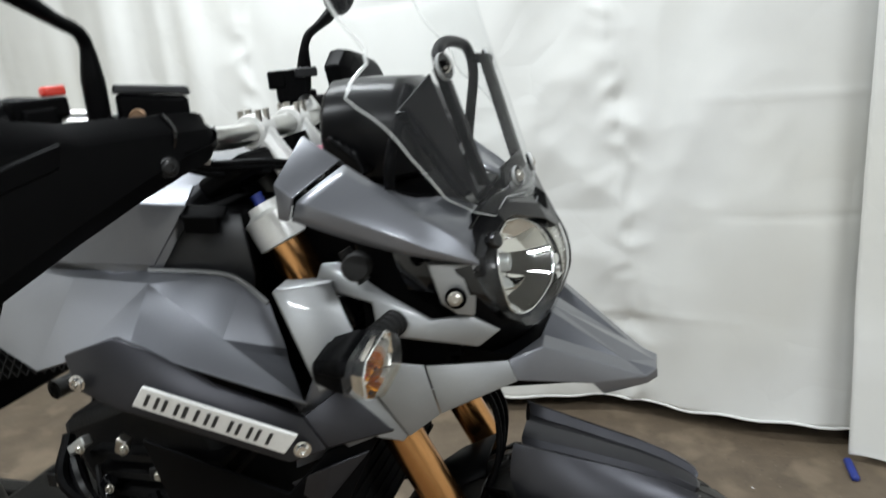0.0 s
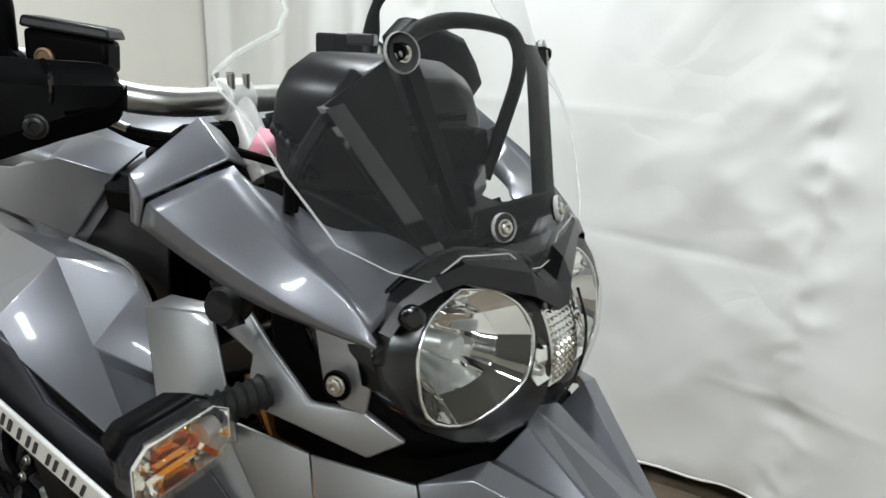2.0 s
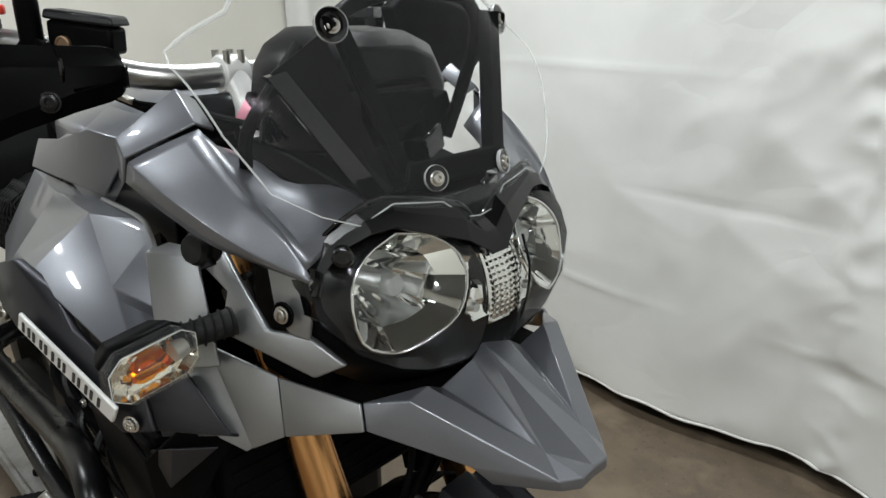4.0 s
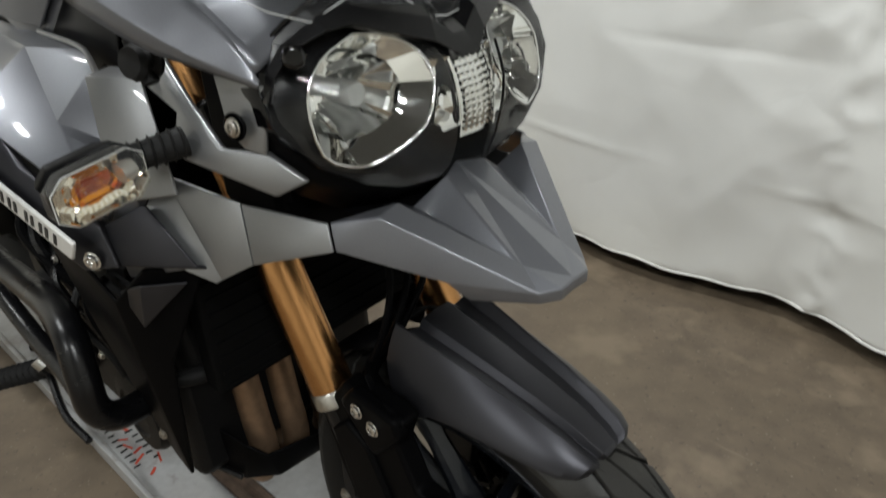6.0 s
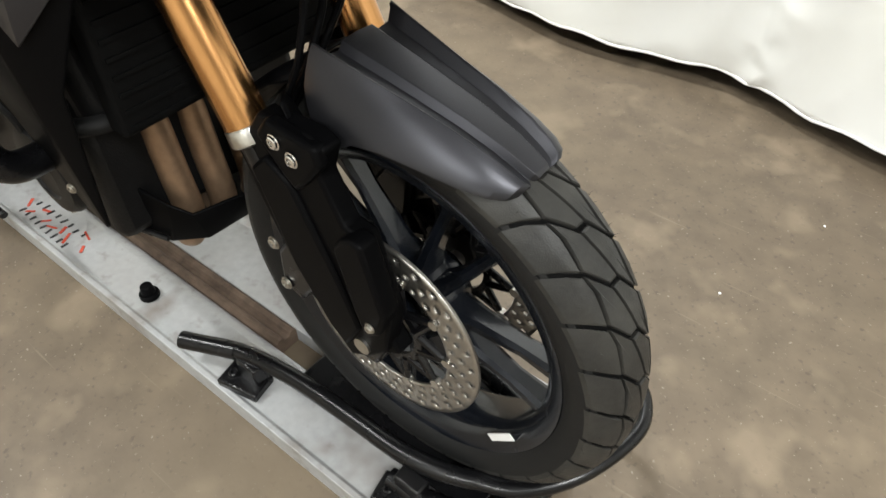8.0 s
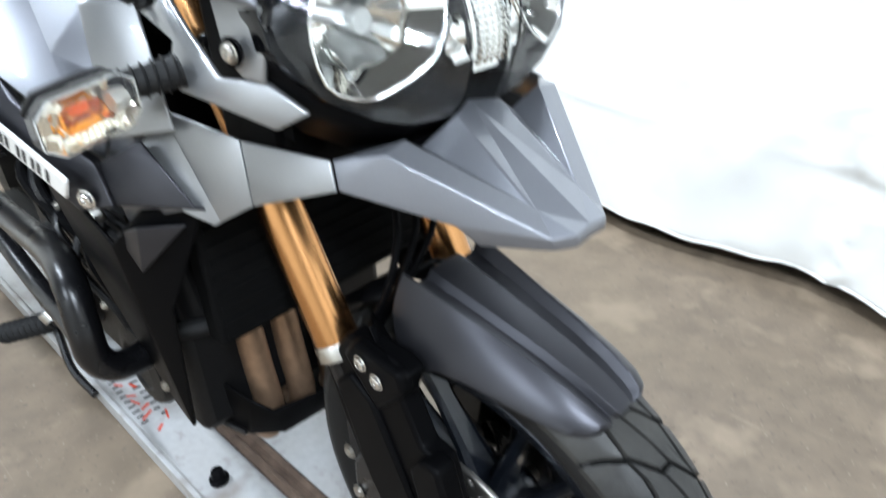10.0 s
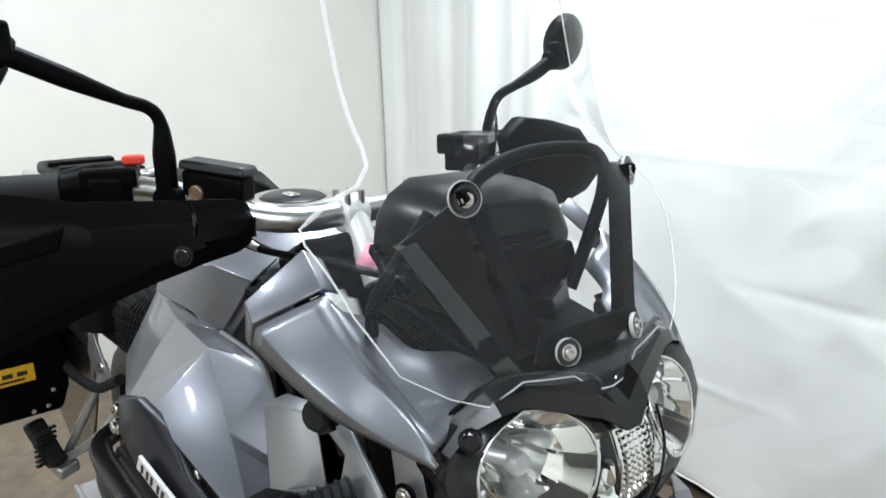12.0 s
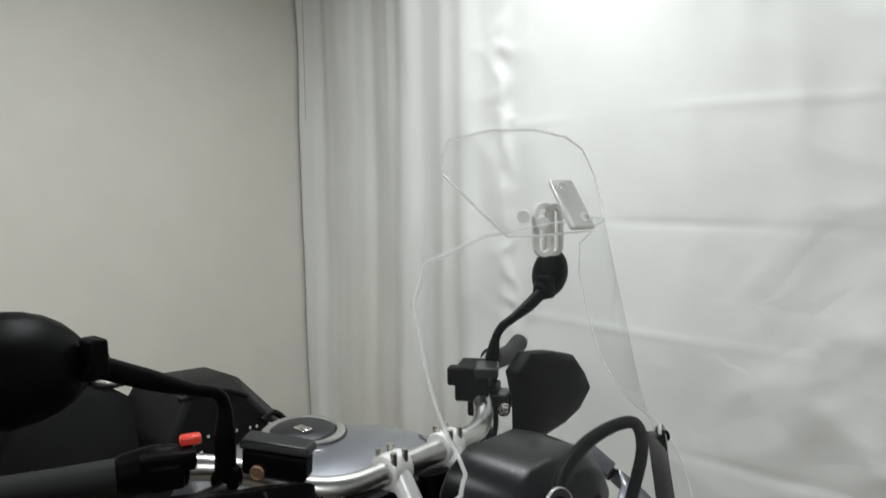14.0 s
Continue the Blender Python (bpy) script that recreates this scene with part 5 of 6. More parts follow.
part("screen_stay", loft([[(-0.058, -0.108, 1.275), (-0.044, -0.112, 1.275), (-0.044, -0.094, 1.275), (-0.058, -0.090, 1.275)], [(-0.030, -0.052, 1.125), (-0.016, -0.055, 1.125), (-0.016, -0.037, 1.125), (-0.030, -0.034, 1.125)]]), BLACK, bike, "flat black stay")
part("screen_stay", loft([[(-0.092, -0.158, 1.232), (-0.078, -0.162, 1.232), (-0.078, -0.142, 1.236), (-0.092, -0.138, 1.236)], [(-0.038, -0.082, 1.098), (-0.026, -0.084, 1.098), (-0.026, -0.060, 1.102), (-0.038, -0.058, 1.102)]]), BLACK_GLOSS, bike)
part("screen_stay", tube([(-0.085, -0.120, 1.258), (-0.092, -0.150, 1.220), (-0.097, -0.177, 1.182), (-0.10, -0.18, 1.15)], 0.0065, 10), BLACK, bike, "bent black side stay")
part("screen_bracket", loft([[(-0.089, -0.152, 1.234), (-0.060, -0.112, 1.270), (-0.063, -0.110, 1.270), (-0.092, -0.150, 1.234)], [(-0.032, -0.076, 1.100), (-0.028, -0.060, 1.118), (-0.031, -0.058, 1.118), (-0.035, -0.074, 1.100)]]), POD, bike, "dark tapered bracket plate behind the screen")
part("stay_tab", joined(rod((-0.052, 0.095, 1.280), (-0.040, 0.122, 1.277), 0.007)), BLACK, bike)
part("stay_tab", joined(rod((-0.052, -0.095, 1.280), (-0.040, -0.122, 1.277), 0.007)), BLACK, bike)

# instruments
def pod(k, x, dz=0.0):
    yz = [(-0.098, 1.172), (-0.102, 1.205), (-0.096, 1.234), (-0.080, 1.256), (-0.050, 1.272), (0.050, 1.270), (0.090, 1.254), (0.113, 1.215), (0.105, 1.180), (0.075, 1.145), (-0.05, 1.135), (-0.095, 1.146)]
    return [(x, -0.02 + (y + 0.02) * k, 1.205 + (z - 1.205) * k + dz) for y, z in yz]


dash = part("instrument_pod", loft([pod(0.75, -0.225, -0.005), pod(0.97, -0.215), pod(1.0, -0.190), pod(0.96, -0.120, -0.002), pod(0.80, -0.095, -0.008), pod(0.5, -0.085, -0.01)]), POD, bike, "black instrument housing", bevel=0.004, smooth=30)
part("pod_back_ribs", joined(turned_box((-0.092, -0.03, 1.215), (0.02, 0.15, 0.01)), turned_box((-0.086, 0.0, 1.185), (0.02, 0.10, 0.04)), turned_box((-0.085, 0.055, 1.17), (0.02, 0.05, 0.05), 20)), BLACK, dash, bevel=0.004)
part("connector", turned_box((-0.065, 0.02, 1.15), (0.03, 0.04, 0.03), 20, 0, 15), BLACK_GLOSS, bike, bevel=0.003)
for i in range(4):
    part("wire", tube([(-0.15, -0.13 + 0.01 * i, 1.16), (-0.17 - 0.01 * i, -0.11, 1.185 + 0.006 * i), (-0.20, -0.07 + 0.02 * i, 1.17), (-0.24, -0.05, 1.15 + 0.01 * i)], 0.0035, 8), BLACK, bike)
part("paper_tag", shell([(-0.252, -0.100, 1.172), (-0.222, -0.085, 1.168), (-0.228, -0.065, 1.190), (-0.254, -0.082, 1.194)], [(0, 1, 2, 3)]), PINK, bike, "pink paper tag tucked behind the dash", solid=0.001)
part("ignition_lock", joined(rod((-0.30, 0.0, 1.16), (-0.31, 0.0, 1.20), 0.022)), BLACK, bike)

# handlebar
BAR = [(-0.480, -0.350, 1.261), (-0.466, -0.320, 1.260), (-0.440, -0.270, 1.258), (-0.405, -0.222, 1.245), (-0.360, -0.172, 1.222), (-0.337, -0.120, 1.214), (-0.333, -0.050, 1.214), (-0.333, 0.0, 1.214)]
bar = part("handlebar", tube(BAR + [(x, -y, z) for x, y, z in BAR[-2::-1]], 0.0155, 18, 8), ALU, bike, "silver tapered handlebar", smooth=60)
for s in (-1, 1):
    part("bar_riser", rod((-0.333, s * 0.053, 1.222), (-0.276, s * 0.053, 1.135), 0.0165, 0.019, 20), CLAMP, bike, "silver handlebar riser post")
    part("bar_clamp", rod((-0.334, s * 0.036, 1.214), (-0.334, s * 0.070, 1.214), 0.0235, 0.0235, 20), CLAMP, bike, "silver handlebar clamp", bevel=0.002)
    for cx in (-0.346, -0.319):
        for cy in (-0.065, -0.045):
            part("clamp_bolt", rod((cx, s * cy, 1.226), (cx, s * cy, 1.243), 0.0045), STEEL, bike)
    dz = 0.015 if s > 0 else 0.0
    part("grip", tube([(-0.585, s * 0.585, 1.264 - 2 * dz), (-0.545, s * 0.50, 1.264 - 2 * dz), (-0.500, s * 0.40, 1.263 - dz), (-0.478, s * 0.345, 1.261)], [0.0195, 0.019, 0.019, 0.021], 18, 8), GRIP, bike, "black rubber grip")
    part("bar_end_weight", rod((-0.587, s * 0.587, 1.264 - 2 * dz), (-0.600, s * 0.615, 1.264 - 2 * dz), 0.017), ALU, bike)

# right switches and brake reservoir
sw = part("throttle_housing", joined(tube([(-0.478, -0.345, 1.262), (-0.462, -0.310, 1.264), (-0.446, -0.275, 1.262)], [0.022, 0.027, 0.024], 14), turned_box((-0.445, -0.300, 1.276), (0.040, 0.060, 0.022), 0, 0, -24), turned_box((-0.440, -0.305, 1.262), (0.035, 0.036, 0.03), 0, 0, -24)), BLACK, bike, "black throttle switch housing", bevel=0.004)
part("kill_switch", turned_box((-0.441, -0.274, 1.293), (0.016, 0.024, 0.011), 0, 0, -24), RED, sw, "red kill switch", bevel=0.003)
rs = part("brake_reservoir", loft([[(-0.329, -0.197, 1.243), (-0.393, -0.240, 1.252), (-0.412, -0.213, 1.252), (-0.348, -0.170, 1.243)], [(-0.329, -0.194, 1.273), (-0.392, -0.239, 1.283), (-0.412, -0.212, 1.283), (-0.348, -0.168, 1.273)]]), BLACK, bike, "black brake fluid reservoir", bevel=0.005)
part("reservoir_lid", loft([[(-0.325, -0.194, 1.2735), (-0.393, -0.242, 1.2835), (-0.415, -0.210, 1.2835), (-0.346, -0.163, 1.2735)], [(-0.328, -0.193, 1.284), (-0.392, -0.239, 1.294), (-0.413, -0.211, 1.294), (-0.348, -0.166, 1.284)]]), PAINT_MATTE, rs, "dark reservoir lid", bevel=0.003)
part("sight_glass", lathe([(-0.002, 0.0), (-0.002, 0.009), (0.002, 0.009), (0.003, 0.007), (0.0015, 0.006), (0.0015, 0.0)], (-0.3745, -0.2295, 1.256), (0.58, -0.81, 0), 20), EXHAUST, rs, "dark amber fluid sight glass")
part("brake_lever", tube([(-0.395, -0.260, 1.240), (-0.400, -0.330, 1.238), (-0.440, -0.430, 1.236), (-0.50, -0.55, 1.24)], [0.010, 0.008, 0.008, 0.009], 10), BLACK_STEEL, bike, "black brake lever")
part("bar_joint", rod((-0.418, -0.235, 1.246), (-0.400, -0.256, 1.248), 0.017), BLACK, bike)
STEMS = {-1: [(-0.408, -0.250, 1.255), (-0.406, -0.250, 1.300), (-0.404, -0.2505, 1.335), (-0.402, -0.262, 1.352), (-0.400, -0.290, 1.363), (-0.396, -0.340, 1.386), (-0.398, -0.392, 1.411)],
         1: [(-0.408, 0.252, 1.255), (-0.402, 0.252, 1.295), (-0.396, 0.252, 1.325), (-0.390, 0.262, 1.345), (-0.384, 0.288, 1.358), (-0.378, 0.325, 1.375), (-0.374, 0.360, 1.395)]}
HEADS = {-1: ((-0.414, -0.462, 1.415), 12), 1: ((-0.374, 0.386, 1.424), -55)}
for s in (-1, 1):
    part("mirror_stem", tube(STEMS[s], [0.0125, 0.0125, 0.0075, 0.0075, 0.0075, 0.011, 0.0115], 12, 8), BLACK, bike, "black mirror stem")
    at, turn = HEADS[s]
    big, tall = (1.0, 1.0) if s < 0 else (0.38, 0.78)
    put = pose(*at, 0, 0, turn)
    rings = []
    for dx, w, h in ((-0.022, 0.078, 0.050), (-0.026, 0.083, 0.055), (-0.012, 0.086, 0.057), (0.010, 0.078, 0.050), (0.030, 0.056, 0.034), (0.040, 0.025, 0.015)):
        rings.append([put @ Vector((dx * (0.5 + 0.5 * big), s * big * w * math.cos(a), tall * h * math.sin(a) + 0.006 * math.cos(a))) for a in (2 * math.pi * i / 24 for i in range(24))])
    mh = part("mirror_head", loft(rings), BLACK, bike, "rounded black mirror housing", smooth=50)
    part("mirror_glass", loft([[put @ Vector((d, s * big * q * 0.074 * math.cos(a), q * tall * 0.046 * math.sin(a))) for a in (2 * math.pi * i / 24 for i in range(24))] for d, q in ((-0.0225, 1.0), (-0.0285, 0.98))]), CHROME, mh)
    e = Vector(STEMS[s][-1])
    part("mirror_ball", joined(rod(e - Vector((0, s * 0.006, 0.003)), e + Vector((0, s * 0.010, 0.007)), 0.016, 0.020), turned_box(e + Vector((0.006, s * 0.002, 0.009)), (0.03, 0.018, 0.04))), BLACK, mh, bevel=0.004)

# left switches
ls = part("left_switch", joined(turned_box((-0.412, 0.215, 1.262), (0.055, 0.075, 0.055), 0, 0, 30), turned_box((-0.420, 0.180, 1.275), (0.03, 0.025, 0.03), 0, 0, 30), turned_box((-0.405, 0.232, 1.228), (0.05, 0.055, 0.05), 0, 0, 30)), BLACK, bike, "black left switch cluster", bevel=0.004)
part("clutch_reservoir", turned_box((-0.385, 0.214, 1.283), (0.038, 0.055, 0.016), 0, 0, 35), PAINT_MATTE, ls, bevel=0.003)
part("clutch_bracket", tube([(-0.40, 0.21, 1.235), (-0.395, 0.205, 1.20), (-0.37, 0.20, 1.175)], 0.007, 8), BLACK, ls)
part("guard_screw", bolt_head((-0.352, 0.215, 1.222), (1, -0.6, 0), 0.009, 0.006), CHROME, ls)


for i, pts in enumerate(([(-0.395, 0.215, 1.235), (-0.385, 0.205, 1.190), (-0.375, 0.180, 1.150), (-0.34, 0.13, 1.13)], [(-0.405, 0.235, 1.225), (-0.395, 0.232, 1.180), (-0.372, 0.205, 1.140)], [(-0.385, 0.225, 1.240), (-0.372, 0.220, 1.200), (-0.362, 0.195, 1.160), (-0.33, 0.15, 1.14)])):
    part("clutch_cable", tube(pts, 0.0045, 8), BLACK, ls, "black cable")
part("clutch_perch", joined(turned_box((-0.378, 0.238, 1.232), (0.030, 0.045, 0.022), 0, 0, 30), rod((-0.372, 0.250, 1.240), (-0.372, 0.250, 1.212), 0.008)), BLACK_STEEL, ls, bevel=0.003)
part("clutch_lever", tube([(-0.368, 0.250, 1.226), (-0.362, 0.33, 1.222), (-0.40, 0.43, 1.222), (-0.46, 0.55, 1.225)], [0.009, 0.0075, 0.0075, 0.009], 10), BLACK_STEEL, bike, "black clutch lever")

# hand guards
def hand_guard():
    rings = []
    for y, x, zt, zr, zb, dep in ((-0.192, -0.310, 1.240, 1.233, 1.219, 0.014), (-0.195, -0.305, 1.247, 1.234, 1.211, 0.020), (-0.202, -0.301, 1.252, 1.235, 1.206, 0.026), (-0.214, -0.300, 1.255, 1.235, 1.201, 0.031), (-0.250, -0.311, 1.257, 1.236, 1.192, 0.040), (-0.262, -0.314, 1.257, 1.236, 1.188, 0.042), (-0.300, -0.327, 1.260, 1.238, 1.176, 0.050), (-0.350, -0.345, 1.262, 1.237, 1.156, 0.060), (-0.372, -0.352, 1.267, 1.240, 1.148, 0.064), (-0.450, -0.376, 1.284, 1.236, 1.116, 0.07), (-0.530, -0.402, 1.288, 1.228, 1.090, 0.07), (-0.600, -0.440, 1.280, 1.220, 1.095, 0.06), (-0.635, -0.475, 1.262, 1.215, 1.135, 0.04)):
        rings.append([(x - dep, y, zt - 0.004), (x - dep * 0.45, y, zt), (x - 0.008, y, zr + (zt - zr) * 0.4), (x, y, zr), (x + 0.003, y, zr - 0.022), (x + 0.006, y, zb + 0.018), (x - 0.006, y, zb - 0.004), (x - dep * 0.6, y, zb + 0.004), (x - dep * 0.55, y, zb + 0.02), (x - dep * 0.55, y, zt - 0.02)])
    return loft(rings)


def left_guard():
    """The far guard, seen past the screen: a bowed shield with a rolled edge."""
    yz = [(0.205, 1.290), (0.240, 1.316), (0.300, 1.308), (0.360, 1.292), (0.395, 1.255), (0.415, 1.222), (0.380, 1.190), (0.335, 1.175), (0.270, 1.168), (0.224, 1.165), (0.222, 1.235)]
    def ring(k, x):
        return [(x + 0.06 * max(0.0, y - 0.30), 0.31 + (y - 0.31) * k, 1.245 + (z - 1.245) * k) for y, z in yz]
    return loft([ring(0.97, -0.345), ring(1.0, -0.330), ring(0.98, -0.314), ring(0.80, -0.304), ring(0.45, -0.300)])


for s in (-1, 1):
    g0 = hand_guard() if s < 0 else left_guard()
    hg = part("hand_guard", g0, BLACK, bike, "black plastic hand guard", bevel=0.003, smooth=45)
    if s > 0:
        continue
    part("guard_bolt", bolt_head((-0.313, s * 0.273, 1.202), (0.8, s * 0.5, 0.1), 0.009, 0.005), BLACK_STEEL, hg)
    part("guard_seam", tube([(-0.322, s * 0.256, 1.257), (-0.309, s * 0.257, 1.236), (-0.321, s * 0.258, 1.205), (-0.336, s * 0.258, 1.190)], 0.0025, 6, 4), BLACK_GLOSS, hg)
    part("guard_vent", loft([[(-0.352, s * 0.372, 1.246), (-0.347, s * 0.374, 1.243), (-0.349, s * 0.380, 1.222), (-0.355, s * 0.378, 1.220)], [(-0.374, s * 0.46, 1.226), (-0.369, s * 0.46, 1.222), (-0.371, s * 0.46, 1.204), (-0.377, s * 0.46, 1.204)]]), BLACK, hg, "black inset strip", bevel=0.001)

# cables by the steering head
for i, pts in enumerate(([(-0.40, -0.22, 1.235), (-0.34, -0.19, 1.195), (-0.26, -0.15, 1.185), (-0.22, -0.08, 1.16)], [(-0.41, -0.21, 1.225), (-0.35, -0.17, 1.185), (-0.28, -0.12, 1.175), (-0.25, -0.05, 1.15)], [(-0.42, -0.20, 1.22), (-0.36, -0.15, 1.175), (-0.30, -0.09, 1.165)], [(-0.39, 0.22, 1.22), (-0.34, 0.16, 1.18), (-0.28, 0.10, 1.16)])):
    part("control_cable", tube(pts, 0.0042, 8), BLACK, bike, "black control cable")
part("cable_ferrule", rod((-0.350, -0.195, 1.202), (-0.322, -0.184, 1.193), 0.0050, 0.0042, 10), STEEL, bike, "worn metal cable ferrule")
part("cable_bracket", joined(turned_box((-0.36, -0.165, 1.128), (0.06, 0.022, 0.005), 35, 5, 10), turned_box((-0.36, -0.176, 1.114), (0.045, 0.005, 0.024), 10, 5, 10)), BLACK, bike, bevel=0.003)
for i in range(3):
    part("brake_hose", tube([(-0.16, -0.02 + 0.03 * i, 0.90), (-0.05, -0.03 + 0.03 * i, 0.82 - 0.01 * i), (-0.03, -0.06 + 0.02 * i, 0.74), (-0.06, -0.08 + 0.01 * i, 0.66)], 0.0045, 8), BLACK, bike, "black brake hose")

# turn signals
for s in (-1, 1):
    rings = []
    c = Vector((-0.086, -0.297, 0.990)) if s < 0 else Vector((-0.112, 0.276, 0.988))
    stem = part("signal_stem", tube([(-0.098, s * 0.212, 1.003), (-0.106, s * 0.245, 1.000), (-0.112, s * 0.268, 0.998)], [0.014, 0.0125, 0.012], 16), GRIP, bike, "ribbed black rubber signal stem")
    for i in range(6):
        p = Vector((-0.099 - 0.0022 * i, s * (0.216 + 0.0085 * i), 1.003 - 0.001 * i))
        part("stem_rib", lathe([(-0.002, 0.012), (0, 0.0158), (0.002, 0.012)], p, (-0.25, s, 0), 16), GRIP, stem)

    def oct_ring(dx, k, lift=0.0, drop=1.0):
        """A long eight-cornered ring, level across the machine and slightly tipped."""
        out = []
        for y, z in ((0.040, 0.011), (0.028, 0.0215), (-0.028, 0.0215), (-0.041, 0.012), (-0.041, -0.012), (-0.028, -0.0225), (0.026, -0.0225), (0.040, -0.012)):
            out.append((c.x + dx, c.y + s * k * y, c.z + k * z * (drop if z < 0 else 1.0) + lift - 0.16 * k * y))
        return out

    sig = part("turn_signal", loft([oct_ring(-0.074, 0.34, -0.002), oct_ring(-0.066, 0.62), oct_ring(-0.046, 0.82), oct_ring(-0.032, 0.88), oct_ring(-0.029, 0.86), oct_ring(-0.034, 0.82)]), BLACK, bike, "black turn signal with a clear lens", bevel=0.002, smooth=30)
    brim = [[p for p in oct_ring(dx, k)[:4]] for dx, k in ((-0.060, 0.78), (-0.036, 1.0), (-0.024, 1.02))]
    part("signal_hood", loft(brim, closed=False), BLACK, sig, "black hood over the lens", solid=0.0025, smooth=25)
    part("signal_reflector", loft([oct_ring(-0.003, 0.97), oct_ring(-0.009, 0.93), oct_ring(-0.021, 0.80), oct_ring(-0.018, 0.66), oct_ring(-0.025, 0.52), oct_ring(-0.021, 0.38), oct_ring(-0.027, 0.2), oct_ring(-0.027, 0.01)], caps=False), LAMP_SILVER, sig, "faceted silver reflector", smooth=8)
    part("signal_bulb", lathe([(-0.020, 0.0), (-0.019, 0.0075), (-0.012, 0.0105), (-0.004, 0.0095), (0.002, 0.0115), (0.010, 0.0105), (0.016, 0.007), (0.018, 0.0)], c + Vector((-0.009, s * 0.005, -0.001)), (0.15, s, -0.16), 16), AMBER, sig, "amber bulb")
    part("bulb_socket", lathe([(-0.010, 0.0), (-0.010, 0.008), (-0.003, 0.0095), (0.004, 0.0095), (0.005, 0.006), (0.005, 0.0)], c + Vector((-0.012, s * -0.024, 0.004)), (0.15, s, -0.16), 14), ALU_DULL, sig, "pale bulb socket")
    lens = part("signal_lens", loft([oct_ring(-0.028, 1.0), oct_ring(-0.004, 1.0), oct_ring(0.006, 0.92), oct_ring(0.011, 0.76), oct_ring(0.0125, 0.4), oct_ring(0.0125, 0.01)], caps=False), SIGNAL_LENS, sig, "clear signal lens", smooth=14)
    lens.visible_shadow = False
    for dx, k in ((-0.004, 1.0),):
        ring = oct_ring(dx, k)
        part("lens_edge", tube(ring + ring[:1], 0.0006, 6, 1), bpy.data.materials["acrylic_edge"], lens)
    for i in range(11):
        u = -0.026 + 0.0052 * i
        part("lens_rib", rod(c + Vector((0.0105, s * u, -0.016 - 0.16 * u)), c + Vector((0.0105, s * u, -0.008 - 0.16 * u)), 0.0011, sides=6), SIGNAL_LENS, lens)

# radiator, frame and engine
part("radiator", joined(box(-0.250, -0.215, -0.19, 0.19, 0.62, 0.86)), RECESS_SHADE, bike, "black radiator", bevel=0.006)
for i in range(10):
    part("radiator_slat", box(-0.214, -0.211, -0.18, 0.18, 0.63 + 0.022 * i, 0.635 + 0.022 * i), RECESS_SHADE, bike)
part("steering_head", rod((-0.27, 0, 0.95), (-0.37, 0, 1.16), 0.04), BLACK_STEEL, bike)
for bx in ((-0.17, -0.06, -0.150, 0.150, 0.90, 1.09), (-0.40, -0.17, -0.065, 0.065, 0.85, 1.10), (-0.46, -0.33, -0.17, 0.17, 0.80, 1.06)):
    part("inner_structure", box(*bx), BLACK, bike, "black structure behind the fairing", bevel=0.01)
eng = part("engine", joined(box(-0.92, -0.36, -0.19, 0.19, 0.36, 0.62), turned_box((-0.50, 0, 0.70), (0.26, 0.36, 0.34), 0, -20, 0)), ENGINE, bike, "dark engine block", bevel=0.02)
for ex, ez, er in ((-0.78, 0.50, 0.105), (-0.47, 0.47, 0.075)):
    part("engine_cover", lathe([(-0.01, er), (0.02, er), (0.03, er * 0.92), (0.034, er * 0.6), (0.03, er * 0.55), (0.03, 0.0)], (ex, -0.19, ez), (0, -1, 0), 32), ENGINE, eng, "round dark engine cover")
    for k in range(6):
        part("cover_bolt", bolt_head((ex + er * 0.93 * math.cos(k), -0.212, ez + er * 0.93 * math.sin(k)), (0, -1, 0), 0.006), STEEL, eng)
for i in range(6):
    part("engine_fin", box(-0.60, -0.38, -0.205, 0.205, 0.63 + 0.03 * i, 0.64 + 0.03 * i), ENGINE, eng)
for i, y in enumerate((-0.085, -0.022, 0.045)):
    part("exhaust_header", tube([(-0.42, y, 0.62), (-0.385, y, 0.60), (-0.365, y, 0.54), (-0.352, y, 0.44), (-0.343, y, 0.36), (-0.370, y, 0.305), (-0.46, y * 0.6, 0.290)], 0.0235, 18), EXHAUST, bike, "heat-browned exhaust header pipe")
SKID = [(-0.385, -0.153, 0.455), (-0.315, -0.130, 0.424), (-0.290, -0.108, 0.402), (-0.262, 0.0, 0.400), (-0.296, 0.0, 0.334), (-0.318, -0.080, 0.318), (-0.343, -0.130, 0.334), (-0.455, -0.172, 0.352), (-0.64, -0.170, 0.34), (-0.64, -0.13, 0.275), (-0.64, 0.0, 0.265), (-0.47, -0.160, 0.440), (-0.64, -0.165, 0.42)]
SKID_FACES = [(3, 2, 5, 4), (2, 1, 6, 5), (1, 0, 7, 6), (0, 11, 7), (11, 12, 8, 7), (7, 8, 9, 6), (6, 9, 10, 4, 5)]
sk = part("skid_plate", shell(SKID, SKID_FACES), BLACK, bike, "black skid plate under the engine", solid=0.006, bevel=0.003, smooth=20)
part("skid_plate_twin", shell([(x, -y, z) for x, y, z in SKID], [f[::-1] for f in SKID_FACES]), BLACK, sk, solid=0.006, bevel=0.003, smooth=20)
part("skid_rib", rod((-0.425, -0.168, 0.362), (-0.338, -0.137, 0.348), 0.006, 0.005), BLACK_STEEL, sk, "pressed rib on the skid plate")
part("skid_bolt", bolt_head((-0.372, -0.158, 0.452), (0.3, -1, 0.3), 0.006), STEEL, sk)
